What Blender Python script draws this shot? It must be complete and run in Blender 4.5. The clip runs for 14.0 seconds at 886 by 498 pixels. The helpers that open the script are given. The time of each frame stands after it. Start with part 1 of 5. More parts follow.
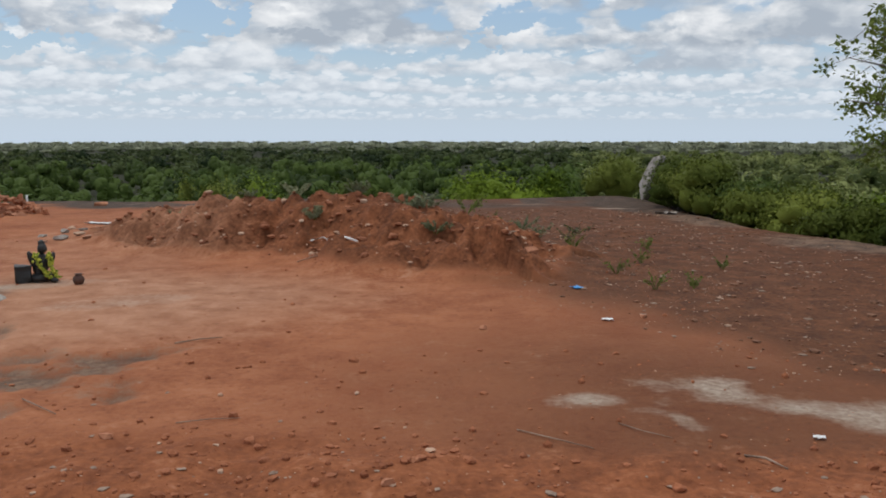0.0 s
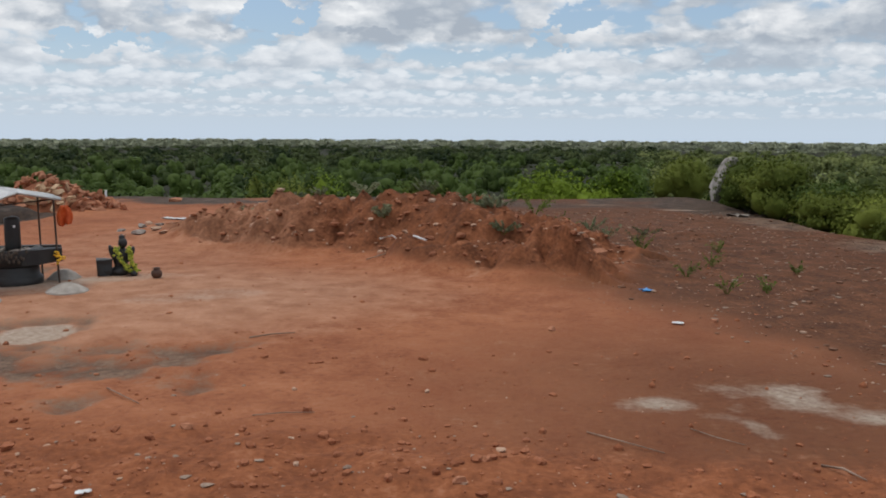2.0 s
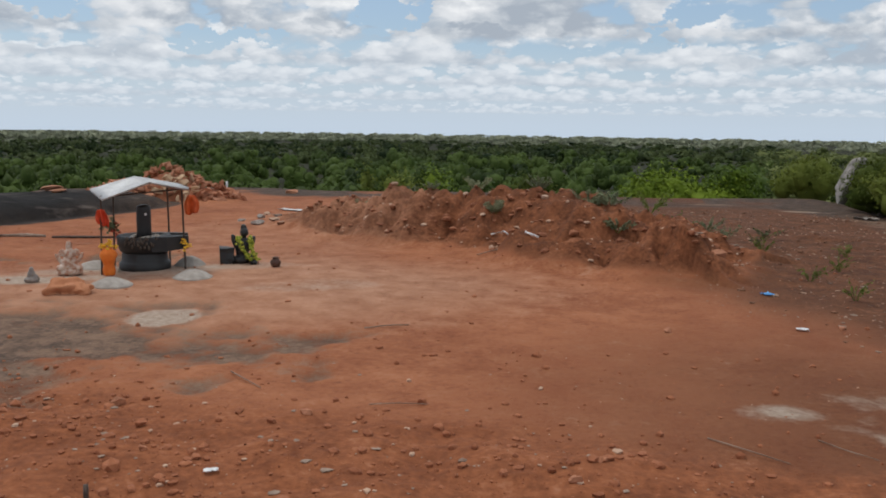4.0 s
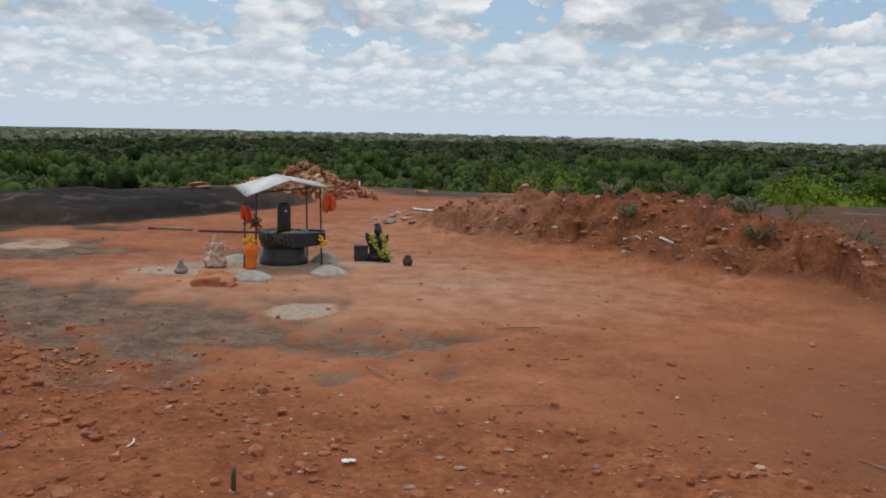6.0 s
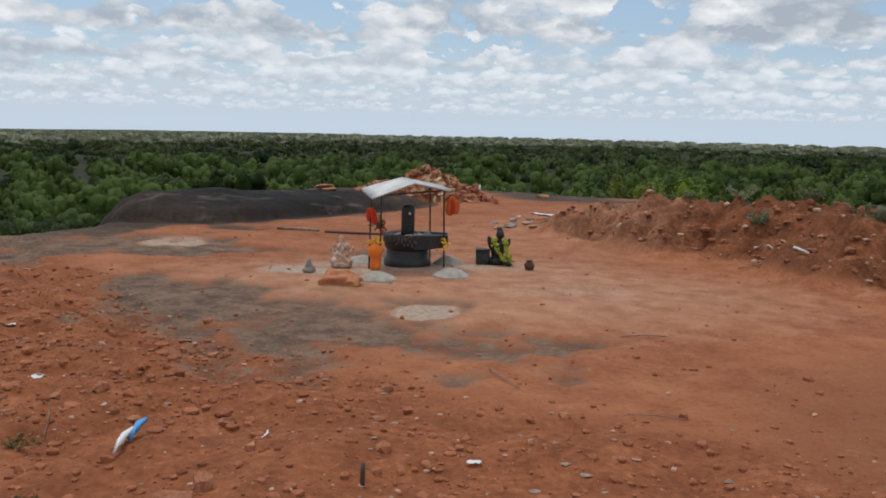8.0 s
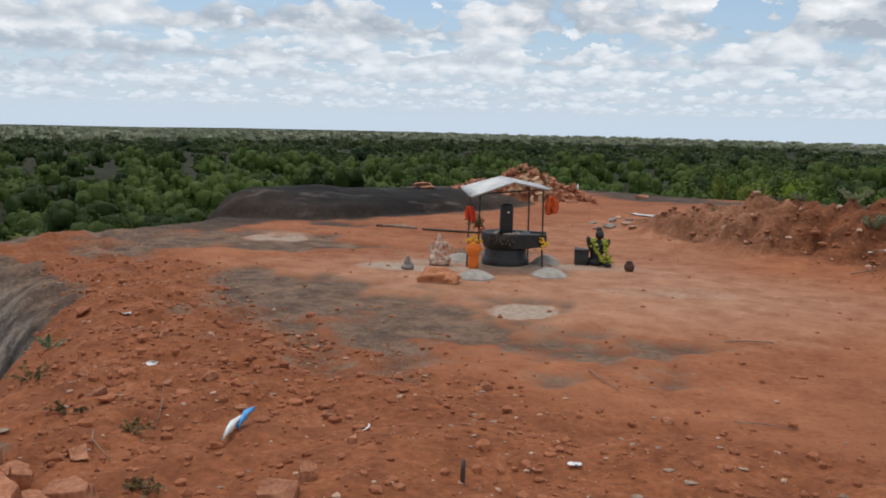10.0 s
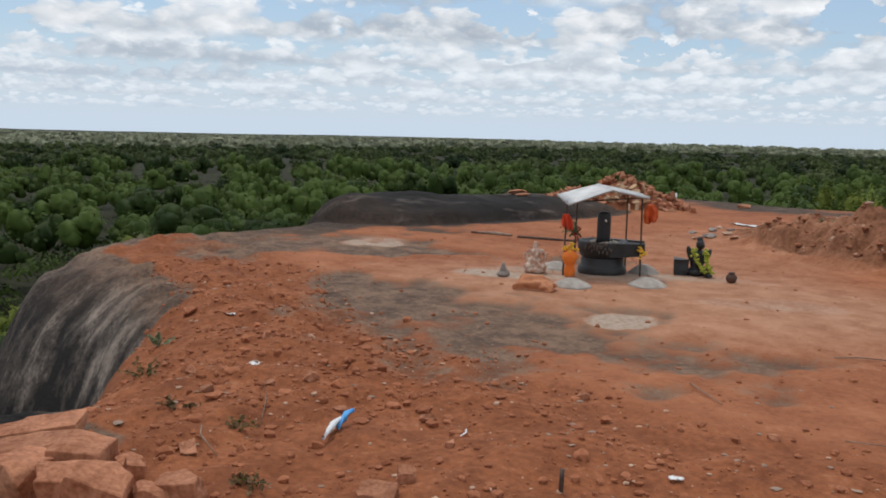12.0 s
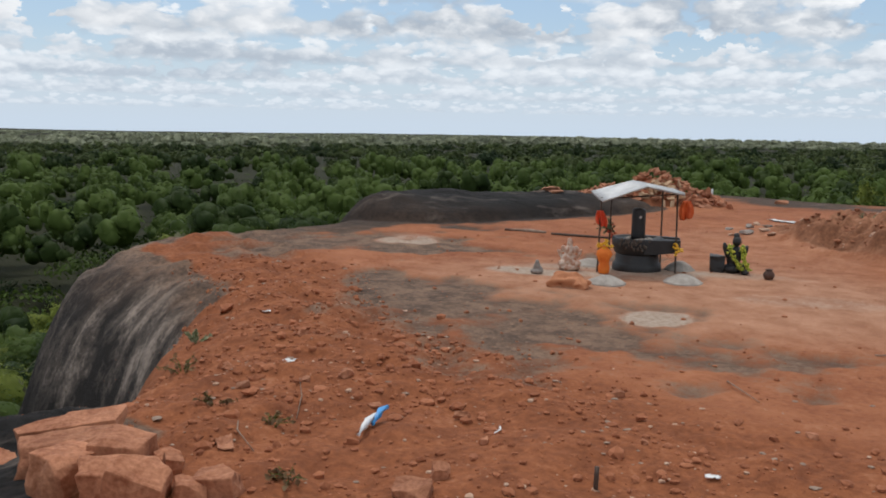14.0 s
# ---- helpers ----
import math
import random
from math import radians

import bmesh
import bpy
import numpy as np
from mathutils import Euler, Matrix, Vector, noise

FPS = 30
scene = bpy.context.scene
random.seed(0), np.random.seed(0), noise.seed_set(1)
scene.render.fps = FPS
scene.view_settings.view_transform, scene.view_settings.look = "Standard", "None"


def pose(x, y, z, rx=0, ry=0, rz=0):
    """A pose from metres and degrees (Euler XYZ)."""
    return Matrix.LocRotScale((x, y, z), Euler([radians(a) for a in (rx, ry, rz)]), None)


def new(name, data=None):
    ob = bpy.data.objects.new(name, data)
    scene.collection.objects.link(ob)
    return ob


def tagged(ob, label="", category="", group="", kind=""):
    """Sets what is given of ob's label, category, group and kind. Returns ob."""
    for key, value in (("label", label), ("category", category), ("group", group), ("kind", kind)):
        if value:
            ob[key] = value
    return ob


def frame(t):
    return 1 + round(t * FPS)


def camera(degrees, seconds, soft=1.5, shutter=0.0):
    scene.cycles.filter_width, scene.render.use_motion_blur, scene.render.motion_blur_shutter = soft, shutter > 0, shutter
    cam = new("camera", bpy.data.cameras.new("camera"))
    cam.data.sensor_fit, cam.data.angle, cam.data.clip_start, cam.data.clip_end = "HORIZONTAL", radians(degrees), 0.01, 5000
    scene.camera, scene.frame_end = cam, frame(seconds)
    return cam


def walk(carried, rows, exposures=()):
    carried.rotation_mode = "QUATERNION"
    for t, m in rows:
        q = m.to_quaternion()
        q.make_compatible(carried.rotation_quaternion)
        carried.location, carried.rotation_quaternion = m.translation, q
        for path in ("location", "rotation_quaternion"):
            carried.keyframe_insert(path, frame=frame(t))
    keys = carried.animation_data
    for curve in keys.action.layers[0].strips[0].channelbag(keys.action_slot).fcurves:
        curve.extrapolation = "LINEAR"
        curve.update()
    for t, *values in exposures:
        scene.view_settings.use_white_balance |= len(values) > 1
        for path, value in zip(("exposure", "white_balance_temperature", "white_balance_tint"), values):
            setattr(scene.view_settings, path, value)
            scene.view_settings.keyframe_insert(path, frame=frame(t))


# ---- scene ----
# ---- the camera: a slow turn to the left, carried in the hand ----
# seconds, place, then turn to the left, tilt and lean in degrees
PATH = [
    (0.0, 0.303, 0.124, 2.384, 0.007, -7.631, -0.004),
    (0.5, 0.291, 0.119, 2.385, 0.239, -7.718, 0.133),
    (1.0, 0.268, 0.118, 2.389, 1.229, -7.860, 0.315),
    (1.5, 0.253, 0.101, 2.395, 2.455, -7.772, 0.357),
    (2.0, 0.225, 0.058, 2.410, 4.192, -7.732, 0.319),
    (2.5, 0.203, 0.049, 2.412, 5.742, -7.701, 0.428),
    (3.0, 0.180, 0.057, 2.410, 7.320, -7.873, 0.514),
    (5.5, 0.038, 0.017, 2.401, 17.558, -8.076, 1.266),
    (6.0, 0.020, 0.011, 2.400, 19.449, -8.099, 1.260),
    (6.5, 0.000, -0.000, 2.400, 21.277, -8.173, 1.307),
    (7.0, -0.019, -0.012, 2.400, 23.023, -8.183, 1.385),
    (7.5, -0.039, -0.020, 2.395, 24.939, -8.112, 1.361),
    (8.0, -0.059, -0.038, 2.392, 27.177, -7.985, 1.343),
    (10.5, -0.136, -0.084, 2.386, 35.083, -8.231, 1.545),
    (11.0, -0.153, -0.100, 2.383, 36.952, -8.146, 1.623),
    (11.5, -0.153, -0.112, 2.381, 38.350, -8.016, 1.525),
    (12.0, -0.162, -0.120, 2.382, 39.515, -7.893, 1.501),
    (12.5, -0.162, -0.130, 2.382, 40.357, -7.872, 1.428),
    (13.0, -0.162, -0.126, 2.379, 41.394, -8.059, 1.143),
    (13.5, -0.160, -0.126, 2.380, 41.683, -8.205, 1.024),
    (14.0, -0.156, -0.129, 2.381, 41.728, -8.105, 1.025),
]
cam = camera(53.9, 14.0, soft=1.85)


def held(x, y, z, turn, tilt, lean):
    return Matrix.Translation((x, y, z)) @ Matrix.Rotation(radians(turn), 4, "Z") @ Matrix.Rotation(radians(90 + tilt), 4, "X") @ Matrix.Rotation(radians(lean), 4, "Z")


walk(cam, [(row[0], held(*row[1:])) for row in PATH], exposures=[(0.0, -0.14), (3.0, -0.16), (6.5, -0.18), (8.0, -0.14), (10.5, -0.06), (14.0, -0.04)])

# ---- sky, clouds and sun ----
SUN_TURN, SUN_HEIGHT = 62.0, 66.0  # degrees to the left of +y, degrees above the horizon


def add(tree, kind, **values):
    n = tree.nodes.new(kind)
    for key, value in values.items():
        if key in n.inputs:
            n.inputs[key].default_value = value
    return n


def calc(tree, op, a, b=0.0, c=0.0, clamp=False):
    n = tree.nodes.new("ShaderNodeMath")
    n.operation, n.use_clamp = op, clamp
    for i, v in enumerate((a, b, c)):
        if isinstance(v, (int, float)):
            n.inputs[i].default_value = v
        else:
            tree.links.new(v, n.inputs[i])
    return n.outputs[0]


def blend(tree, fac, a, b, mode="MIX"):
    n = tree.nodes.new("ShaderNodeMix")
    n.data_type, n.blend_type = "RGBA", mode
    for i, v in ((0, fac), (6, a), (7, b)):
        if isinstance(v, (int, float)):
            n.inputs[i].default_value = v
        elif isinstance(v, tuple):
            n.inputs[i].default_value = (*v[:3], 1.0)
        else:
            tree.links.new(v, n.inputs[i])
    return n.outputs[2]


def ramp(tree, value, *stops):
    n = tree.nodes.new("ShaderNodeValToRGB")
    el = n.color_ramp.elements
    while len(el) < len(stops):
        el.new(0.5)
    for e, (at, col) in zip(el, stops):
        e.position = at
        e.color = (col, col, col, 1) if isinstance(col, (int, float)) else (*col, 1)
    tree.links.new(value, n.inputs[0])
    return n.outputs[0]


def speckle(tree, vec, scale, detail=4.0, rough=0.55, distort=0.0, kind="ShaderNodeTexNoise"):
    n = tree.nodes.new(kind)
    for key, value in (("Scale", scale), ("Detail", detail), ("Roughness", rough), ("Distortion", distort)):
        if key in n.inputs:
            n.inputs[key].default_value = value
    if vec is not None:
        tree.links.new(vec, n.inputs["Vector"])
    return n.outputs[0]


world = bpy.data.worlds.new("sky")
scene.world = world
world.use_nodes = True
wt = world.node_tree
wt.nodes.clear()
sky = wt.nodes.new("ShaderNodeTexSky")
sky.sky_type, sky.sun_disc = "NISHITA", False
sky.sun_elevation, sky.sun_rotation = radians(SUN_HEIGHT), radians(-SUN_TURN)
sky.air_density, sky.dust_density = 1.0, 0.6
way = wt.nodes.new("ShaderNodeTexCoord").outputs["Generated"]
xyz = wt.nodes.new("ShaderNodeSeparateXYZ")
wt.links.new(way, xyz.inputs[0])
turn = calc(wt, "MULTIPLY", calc(wt, "ARCTAN2", calc(wt, "MULTIPLY", xyz.outputs[0], -1.0), xyz.outputs[1]), 57.2958)
rise = calc(wt, "MULTIPLY", calc(wt, "ARCSINE", xyz.outputs[2]), 57.2958)


def heap(across, up, lift, scale, detail):
    n = wt.nodes.new("ShaderNodeCombineXYZ")
    wt.links.new(calc(wt, "MULTIPLY", turn, across), n.inputs[0])
    wt.links.new(calc(wt, "MULTIPLY", calc(wt, "ADD", rise, lift), up), n.inputs[1])
    return speckle(wt, n.outputs[0], scale, detail, 0.58, 0.15)


turn_bent = calc(wt, "ADD", turn, calc(wt, "MULTIPLY", calc(wt, "SUBTRACT", heap(1.0, 1.6, 0.0, 0.45, 5.0), 0.5), 9.0))
rise_bent = calc(wt, "ADD", rise, calc(wt, "MULTIPLY", calc(wt, "SUBTRACT", heap(1.0, 1.6, 50.0, 0.45, 5.0), 0.5), 4.0))


def spot(at, height, wide, tall):
    """A soft oval of the sky, 1 in its middle."""
    dx = calc(wt, "DIVIDE", calc(wt, "SUBTRACT", turn_bent, at), wide)
    dy = calc(wt, "DIVIDE", calc(wt, "SUBTRACT", rise_bent, height), tall)
    return calc(wt, "SUBTRACT", 1.0, calc(wt, "ADD", calc(wt, "MULTIPLY", dx, dx), calc(wt, "MULTIPLY", dy, dy)), clamp=True)


gaps = 0.0
for at, height, wide, tall in ((14.9, 7.4, 2.0, 1.7), (-4.2, 7.2, 1.9, 0.9), (35.6, 7.3, 2.0, 1.2), (24.5, 5.4, 3.2, 0.7), (27.0, 4.6, 2.0, 0.6), (-2.0, 5.6, 1.2, 0.7), (66.0, 6.0, 2.0, 1.2)):
    gaps = calc(wt, "MAXIMUM", gaps, spot(at, height, wide, tall))
dark = 0.0
for at, height, wide, tall in ((3.5, 7.3, 6.5, 1.6), (-12.0, 7.6, 7.0, 1.2), (17.8, 6.4, 2.4, 0.9), (-14.0, 4.9, 6.5, 1.4), (56.0, 3.7, 9.0, 1.1), (43.0, 6.8, 7.0, 1.2), (26.0, 7.2, 5.5, 1.1), (-24.0, 6.5, 5.0, 3.0), (8.0, 5.5, 3.0, 0.8), (62.0, 2.6, 8.0, 0.6)):
    dark = calc(wt, "MAXIMUM", dark, spot(at, height, wide, tall))


def cloud_row(under, base, tall, wide, seed, thin=0.0):
    """One row of heaped clouds over the sky so far: flat grey bases at one height, rounded white heads above."""
    u = calc(wt, "DIVIDE", turn, wide)
    v = calc(wt, "DIVIDE", calc(wt, "SUBTRACT", rise, base), tall)
    at = wt.nodes.new("ShaderNodeCombineXYZ")
    wt.links.new(u, at.inputs[0]), wt.links.new(v, at.inputs[1])
    at.inputs[2].default_value = seed * 7.3
    wisp = wt.nodes.new("ShaderNodeTexNoise")
    for key, value in (("Scale", 2.3), ("Detail", 5.0), ("Roughness", 0.62)):
        wisp.inputs[key].default_value = value
    wt.links.new(at.outputs[0], wisp.inputs["Vector"])
    bent = wt.nodes.new("ShaderNodeVectorMath")
    bent.operation = "MULTIPLY_ADD"
    bent.inputs[1].default_value = (0.50, 0.50, 0.0)
    wt.links.new(wisp.outputs["Color"], bent.inputs[0]), wt.links.new(at.outputs[0], bent.inputs[2])
    cells = wt.nodes.new("ShaderNodeTexVoronoi")
    cells.feature = "SMOOTH_F1"
    for key, value in (("Scale", 1.9), ("Detail", 1.6), ("Roughness", 0.55), ("Lacunarity", 2.3), ("Smoothness", 0.35)):
        cells.inputs[key].default_value = value
    wt.links.new(bent.outputs[0], cells.inputs["Vector"])
    puff = calc(wt, "SUBTRACT", 1.0, cells.outputs["Distance"])
    big = speckle(wt, at.outputs[0], 0.55, 3.0, 0.5)
    body = calc(wt, "ADD", calc(wt, "MULTIPLY", puff, 0.75), calc(wt, "MULTIPLY", calc(wt, "SUBTRACT", big, 0.5), 1.9))
    body = calc(wt, "SUBTRACT", body, calc(wt, "ADD", calc(wt, "MULTIPLY", gaps, 0.9), thin - 0.40))
    edge = calc(wt, "SUBTRACT", body, calc(wt, "MULTIPLY", calc(wt, "MAXIMUM", v, 0.0), 0.42))
    foot = calc(wt, "ADD", v, calc(wt, "MULTIPLY", calc(wt, "SUBTRACT", wisp.outputs[0], 0.5), 0.55))
    mask = calc(wt, "MULTIPLY", ramp(wt, edge, (0.10, 0.0), (0.24, 0.85), (0.40, 1.0)), ramp(wt, calc(wt, "ADD", foot, 0.5), (0.28, 0.0), (0.50, 1.0)))
    bright = calc(wt, "ADD", calc(wt, "MULTIPLY", calc(wt, "MINIMUM", v, 1.2), 0.50), calc(wt, "MULTIPLY", calc(wt, "SUBTRACT", puff, 0.55), 0.75))
    bright = calc(wt, "ADD", bright, calc(wt, "MULTIPLY", calc(wt, "SUBTRACT", wisp.outputs[0], 0.5), 0.5))
    bright = calc(wt, "SUBTRACT", calc(wt, "ADD", bright, 0.71), calc(wt, "MULTIPLY", dark, 0.42))
    lit = ramp(wt, bright, (0.10, (4.4, 5.0, 5.8)), (0.38, (6.2, 6.7, 7.3)), (0.64, (8.2, 8.5, 8.9)), (0.92, (9.9, 10.1, 10.3)))
    pale = max(0.0, min(0.75, 0.78 - 0.135 * base))
    lit = blend(wt, pale, lit, (6.4, 7.4, 8.5))
    return blend(wt, mask, under, lit)


blue = blend(wt, 0.45, sky.outputs[0], (4.5, 6.4, 9.0))
haze = calc(wt, "SUBTRACT", 1.0, calc(wt, "DIVIDE", rise, 5.5), clamp=True)
clouds = blend(wt, calc(wt, "MULTIPLY", haze, 0.9), blue, (6.2, 7.3, 8.6))
for base_at, tall, wide, seed, thin in ((0.9, 0.6, 1.6, 1, 0.08), (1.7, 0.9, 2.2, 2, 0.0), (2.7, 1.3, 2.9, 3, 0.0), (4.0, 2.2, 4.8, 4, 0.0), (5.7, 3.2, 6.6, 5, 0.0), (8.4, 4.4, 8.0, 6, -0.02), (12.5, 6.5, 10.0, 7, -0.05), (20.0, 12.0, 15.0, 8, -0.05), (34.0, 60.0, 28.0, 9, -0.05)):
    clouds = cloud_row(clouds, base_at, tall, wide, seed, thin)
back = add(wt, "ShaderNodeBackground", Strength=0.1)
wt.links.new(clouds, back.inputs[0])
wt.links.new(back.outputs[0], wt.nodes.new("ShaderNodeOutputWorld").inputs[0])

sun = new("sun", bpy.data.lights.new("sun", "SUN"))
sun.data.energy, sun.data.angle, sun.data.color = 1.6, radians(11), (1.0, 0.94, 0.85)
sun.matrix_world = pose(0, 0, 20, 90 - SUN_HEIGHT, 0, SUN_TURN + 180)

# ---- materials ----
def material(name, rough=0.8, metal=0.0):
    """A material with its tree, its shader and the place in metres at which textures are read."""
    m = bpy.data.materials.new(name)
    m.use_nodes = True
    t = m.node_tree
    t.nodes.clear()
    s = add(t, "ShaderNodeBsdfPrincipled", Roughness=rough, Metallic=metal)
    t.links.new(s.outputs[0], t.nodes.new("ShaderNodeOutputMaterial").inputs[0])
    return m, t, s, t.nodes.new("ShaderNodeTexCoord").outputs["Object"]


def relief(t, s, height, strength=0.5, distance=0.02):
    b = add(t, "ShaderNodeBump", Strength=strength, Distance=distance)
    t.links.new(height, b.inputs["Height"])
    t.links.new(b.outputs[0], s.inputs["Normal"])


def mottled(name, a, b, scale=6.0, fine=60.0, rough=0.8, metal=0.0, bump=0.4, distance=0.01, spread=0.25, lo=0.35, hi=0.65):
    """Two colours that run into one another at two scales, with some spread from thing to thing."""
    m, t, s, at = material(name, rough, metal)
    big = speckle(t, at, scale, 5.0, 0.6)
    small = speckle(t, at, fine, 4.0, 0.6)
    mixed = calc(t, "ADD", calc(t, "MULTIPLY", big, 0.65), calc(t, "MULTIPLY", small, 0.35))
    col = blend(t, ramp(t, mixed, (lo, 0.0), (hi, 1.0)), a, b)
    luck = t.nodes.new("ShaderNodeObjectInfo").outputs["Random"]
    val = calc(t, "ADD", 1.0 - spread / 2, calc(t, "MULTIPLY", luck, spread))
    hsv = t.nodes.new("ShaderNodeHueSaturation")
    t.links.new(val, hsv.inputs["Value"]), t.links.new(col, hsv.inputs["Color"])
    t.links.new(hsv.outputs[0], s.inputs["Base Color"])
    relief(t, s, mixed, bump, distance)
    return m


def foliage(name, dark, light, patch=0.12):
    """Leaves: each leaf and each part of the crown has its own green, and some light shines through."""
    m, t, s, at = material(name, 0.6)
    geo = t.nodes.new("ShaderNodeNewGeometry")
    leaf = geo.outputs["Random Per Island"]
    info = t.nodes.new("ShaderNodeObjectInfo")
    tone = t.nodes.new("ShaderNodeAttribute")
    tone.attribute_name = "tone"
    area = speckle(t, geo.outputs["Position"], patch, 2.0)
    mixed = calc(t, "ADD", calc(t, "ADD", calc(t, "MULTIPLY", leaf, 0.13), 0.09), calc(t, "ADD", calc(t, "MULTIPLY", area, 0.62), calc(t, "ADD", tone.outputs["Fac"], calc(t, "MULTIPLY", calc(t, "SUBTRACT", info.outputs["Random"], 0.5), 0.55))))
    col = blend(t, ramp(t, mixed, (0.2, 0.0), (0.8, 1.0)), dark, light)
    t.links.new(col, s.inputs["Base Color"])
    s.inputs["Specular IOR Level"].default_value = 0.08
    thin = t.nodes.new("ShaderNodeBsdfTranslucent")
    t.links.new(col, thin.inputs[0])
    both = add(t, "ShaderNodeMixShader", Fac=0.22)
    t.links.new(s.outputs[0], both.inputs[1]), t.links.new(thin.outputs[0], both.inputs[2])
    out = [n for n in t.nodes if n.type == "OUTPUT_MATERIAL"][0]
    t.links.new(both.outputs[0], out.inputs[0])
    return m


def ground_material():
    m, t, s, at = material("red_earth_and_rock", 0.92)
    s.inputs["Specular IOR Level"].default_value = 0.2
    kinds = t.nodes.new("ShaderNodeVertexColor")
    kinds.layer_name = "kinds"
    k = t.nodes.new("ShaderNodeSeparateColor")
    t.links.new(kinds.outputs[0], k.inputs[0])
    kinds2 = t.nodes.new("ShaderNodeVertexColor")
    kinds2.layer_name = "wear"
    w = t.nodes.new("ShaderNodeSeparateColor")
    t.links.new(kinds2.outputs[0], w.inputs[0])
    big, mid, fine, grit = (speckle(t, at, sc, 5.0, 0.62) for sc in (0.35, 2.2, 14.0, 70.0))
    tone = calc(t, "ADD", calc(t, "MULTIPLY", big, 0.4), calc(t, "ADD", calc(t, "MULTIPLY", mid, 0.35), calc(t, "MULTIPLY", fine, 0.25)))
    soil = blend(t, ramp(t, tone, (0.40, 0.0), (0.60, 1.0)), (0.215, 0.068, 0.029), (0.375, 0.143, 0.067))
    soil = blend(t, ramp(t, grit, (0.57, 0.0), (0.72, 0.65)), soil, (0.42, 0.23, 0.14))
    soil = blend(t, ramp(t, fine, (0.26, 0.6), (0.40, 0.0)), soil, (0.12, 0.042, 0.022))

    def edge(mask, width=0.16):
        rag = calc(t, "ADD", mask, calc(t, "MULTIPLY", calc(t, "SUBTRACT", calc(t, "ADD", calc(t, "MULTIPLY", mid, 0.6), calc(t, "MULTIPLY", fine, 0.4)), 0.5), 1.1))
        return ramp(t, rag, (0.5 - width, 0.0), (0.5 + width, 1.0))

    # burnt brown soil with litter; the same brown darkens right foreground and heap
    brown = blend(t, ramp(t, calc(t, "ADD", calc(t, "MULTIPLY", fine, 0.5), calc(t, "MULTIPLY", mid, 0.5)), (0.38, 0.0), (0.62, 1.0)), (0.055, 0.023, 0.012), (0.170, 0.066, 0.030))
    soil = blend(t, edge(k.outputs[1], 0.3), soil, brown)
    # loose deep red soil
    loose = blend(t, ramp(t, calc(t, "ADD", calc(t, "MULTIPLY", fine, 0.5), calc(t, "MULTIPLY", mid, 0.5)), (0.35, 0.0), (0.65, 1.0)), (0.135, 0.040, 0.016), (0.345, 0.122, 0.052))
    soil = blend(t, edge(w.outputs[0], 0.3), soil, loose)
    # dust trodden pale
    dust = blend(t, ramp(t, mid, (0.35, 0.0), (0.65, 1.0)), (0.34, 0.175, 0.104), (0.47, 0.262, 0.168))
    soil = blend(t, calc(t, "MULTIPLY", edge(w.outputs[1], 0.35), 0.7), soil, dust)
    # cement and ash
    ash = blend(t, ramp(t, fine, (0.3, 0.0), (0.7, 1.0)), (0.27, 0.205, 0.155), (0.46, 0.39, 0.32))
    soil = blend(t, calc(t, "MULTIPLY", edge(k.outputs[2], 0.42), 0.85), soil, ash)
    # bare rock: grey-brown where trodden, black with pale runs on the faces
    along = add(t, "ShaderNodeMapping", Rotation=(0, 0, radians(18)))
    t.links.new(at, along.inputs[0])
    stretch = add(t, "ShaderNodeMapping", Scale=(1.7, 0.6, 0.6))
    t.links.new(along.outputs[0], stretch.inputs[0])
    runs = speckle(t, stretch.outputs[0], 1.25, 5.0, 0.6, 0.4)
    flat = blend(t, ramp(t, calc(t, "ADD", calc(t, "MULTIPLY", mid, 0.6), calc(t, "MULTIPLY", fine, 0.4)), (0.40, 0.0), (0.60, 1.0)), (0.070, 0.046, 0.034), (0.245, 0.152, 0.102))
    flat = blend(t, ramp(t, grit, (0.35, 0.5), (0.55, 0.0)), flat, (0.055, 0.038, 0.030))
    patches = speckle(t, at, 0.55, 6.0, 0.62, 0.3)
    worn = calc(t, "ADD", calc(t, "MULTIPLY", runs, 0.45), calc(t, "ADD", calc(t, "MULTIPLY", patches, 0.40), calc(t, "MULTIPLY", fine, 0.15)))
    face = blend(t, ramp(t, worn, (0.455, 0.0), (0.525, 0.20), (0.59, 0.68), (0.67, 1.0)), (0.026, 0.022, 0.020), (0.40, 0.32, 0.265))
    black = blend(t, ramp(t, runs, (0.55, 0.0), (0.72, 1.0)), (0.010, 0.009, 0.009), (0.11, 0.090, 0.078))
    rock = blend(t, w.outputs[2], flat, face)
    rock = blend(t, calc(t, "MULTIPLY", kinds.outputs["Alpha"], 1.0), rock, black)
    col = blend(t, edge(k.outputs[0], 0.12), soil, rock)
    # near-black floor beyond the rim, where the woods stand
    dark_floor = blend(t, fine, (0.012, 0.014, 0.005), (0.030, 0.032, 0.012))
    col = blend(t, kinds2.outputs["Alpha"], col, dark_floor)
    t.links.new(col, s.inputs["Base Color"])
    rel = calc(t, "ADD", calc(t, "MULTIPLY", fine, 0.7), calc(t, "MULTIPLY", grit, 0.3))
    relief(t, s, rel, 0.7, 0.035)
    return m


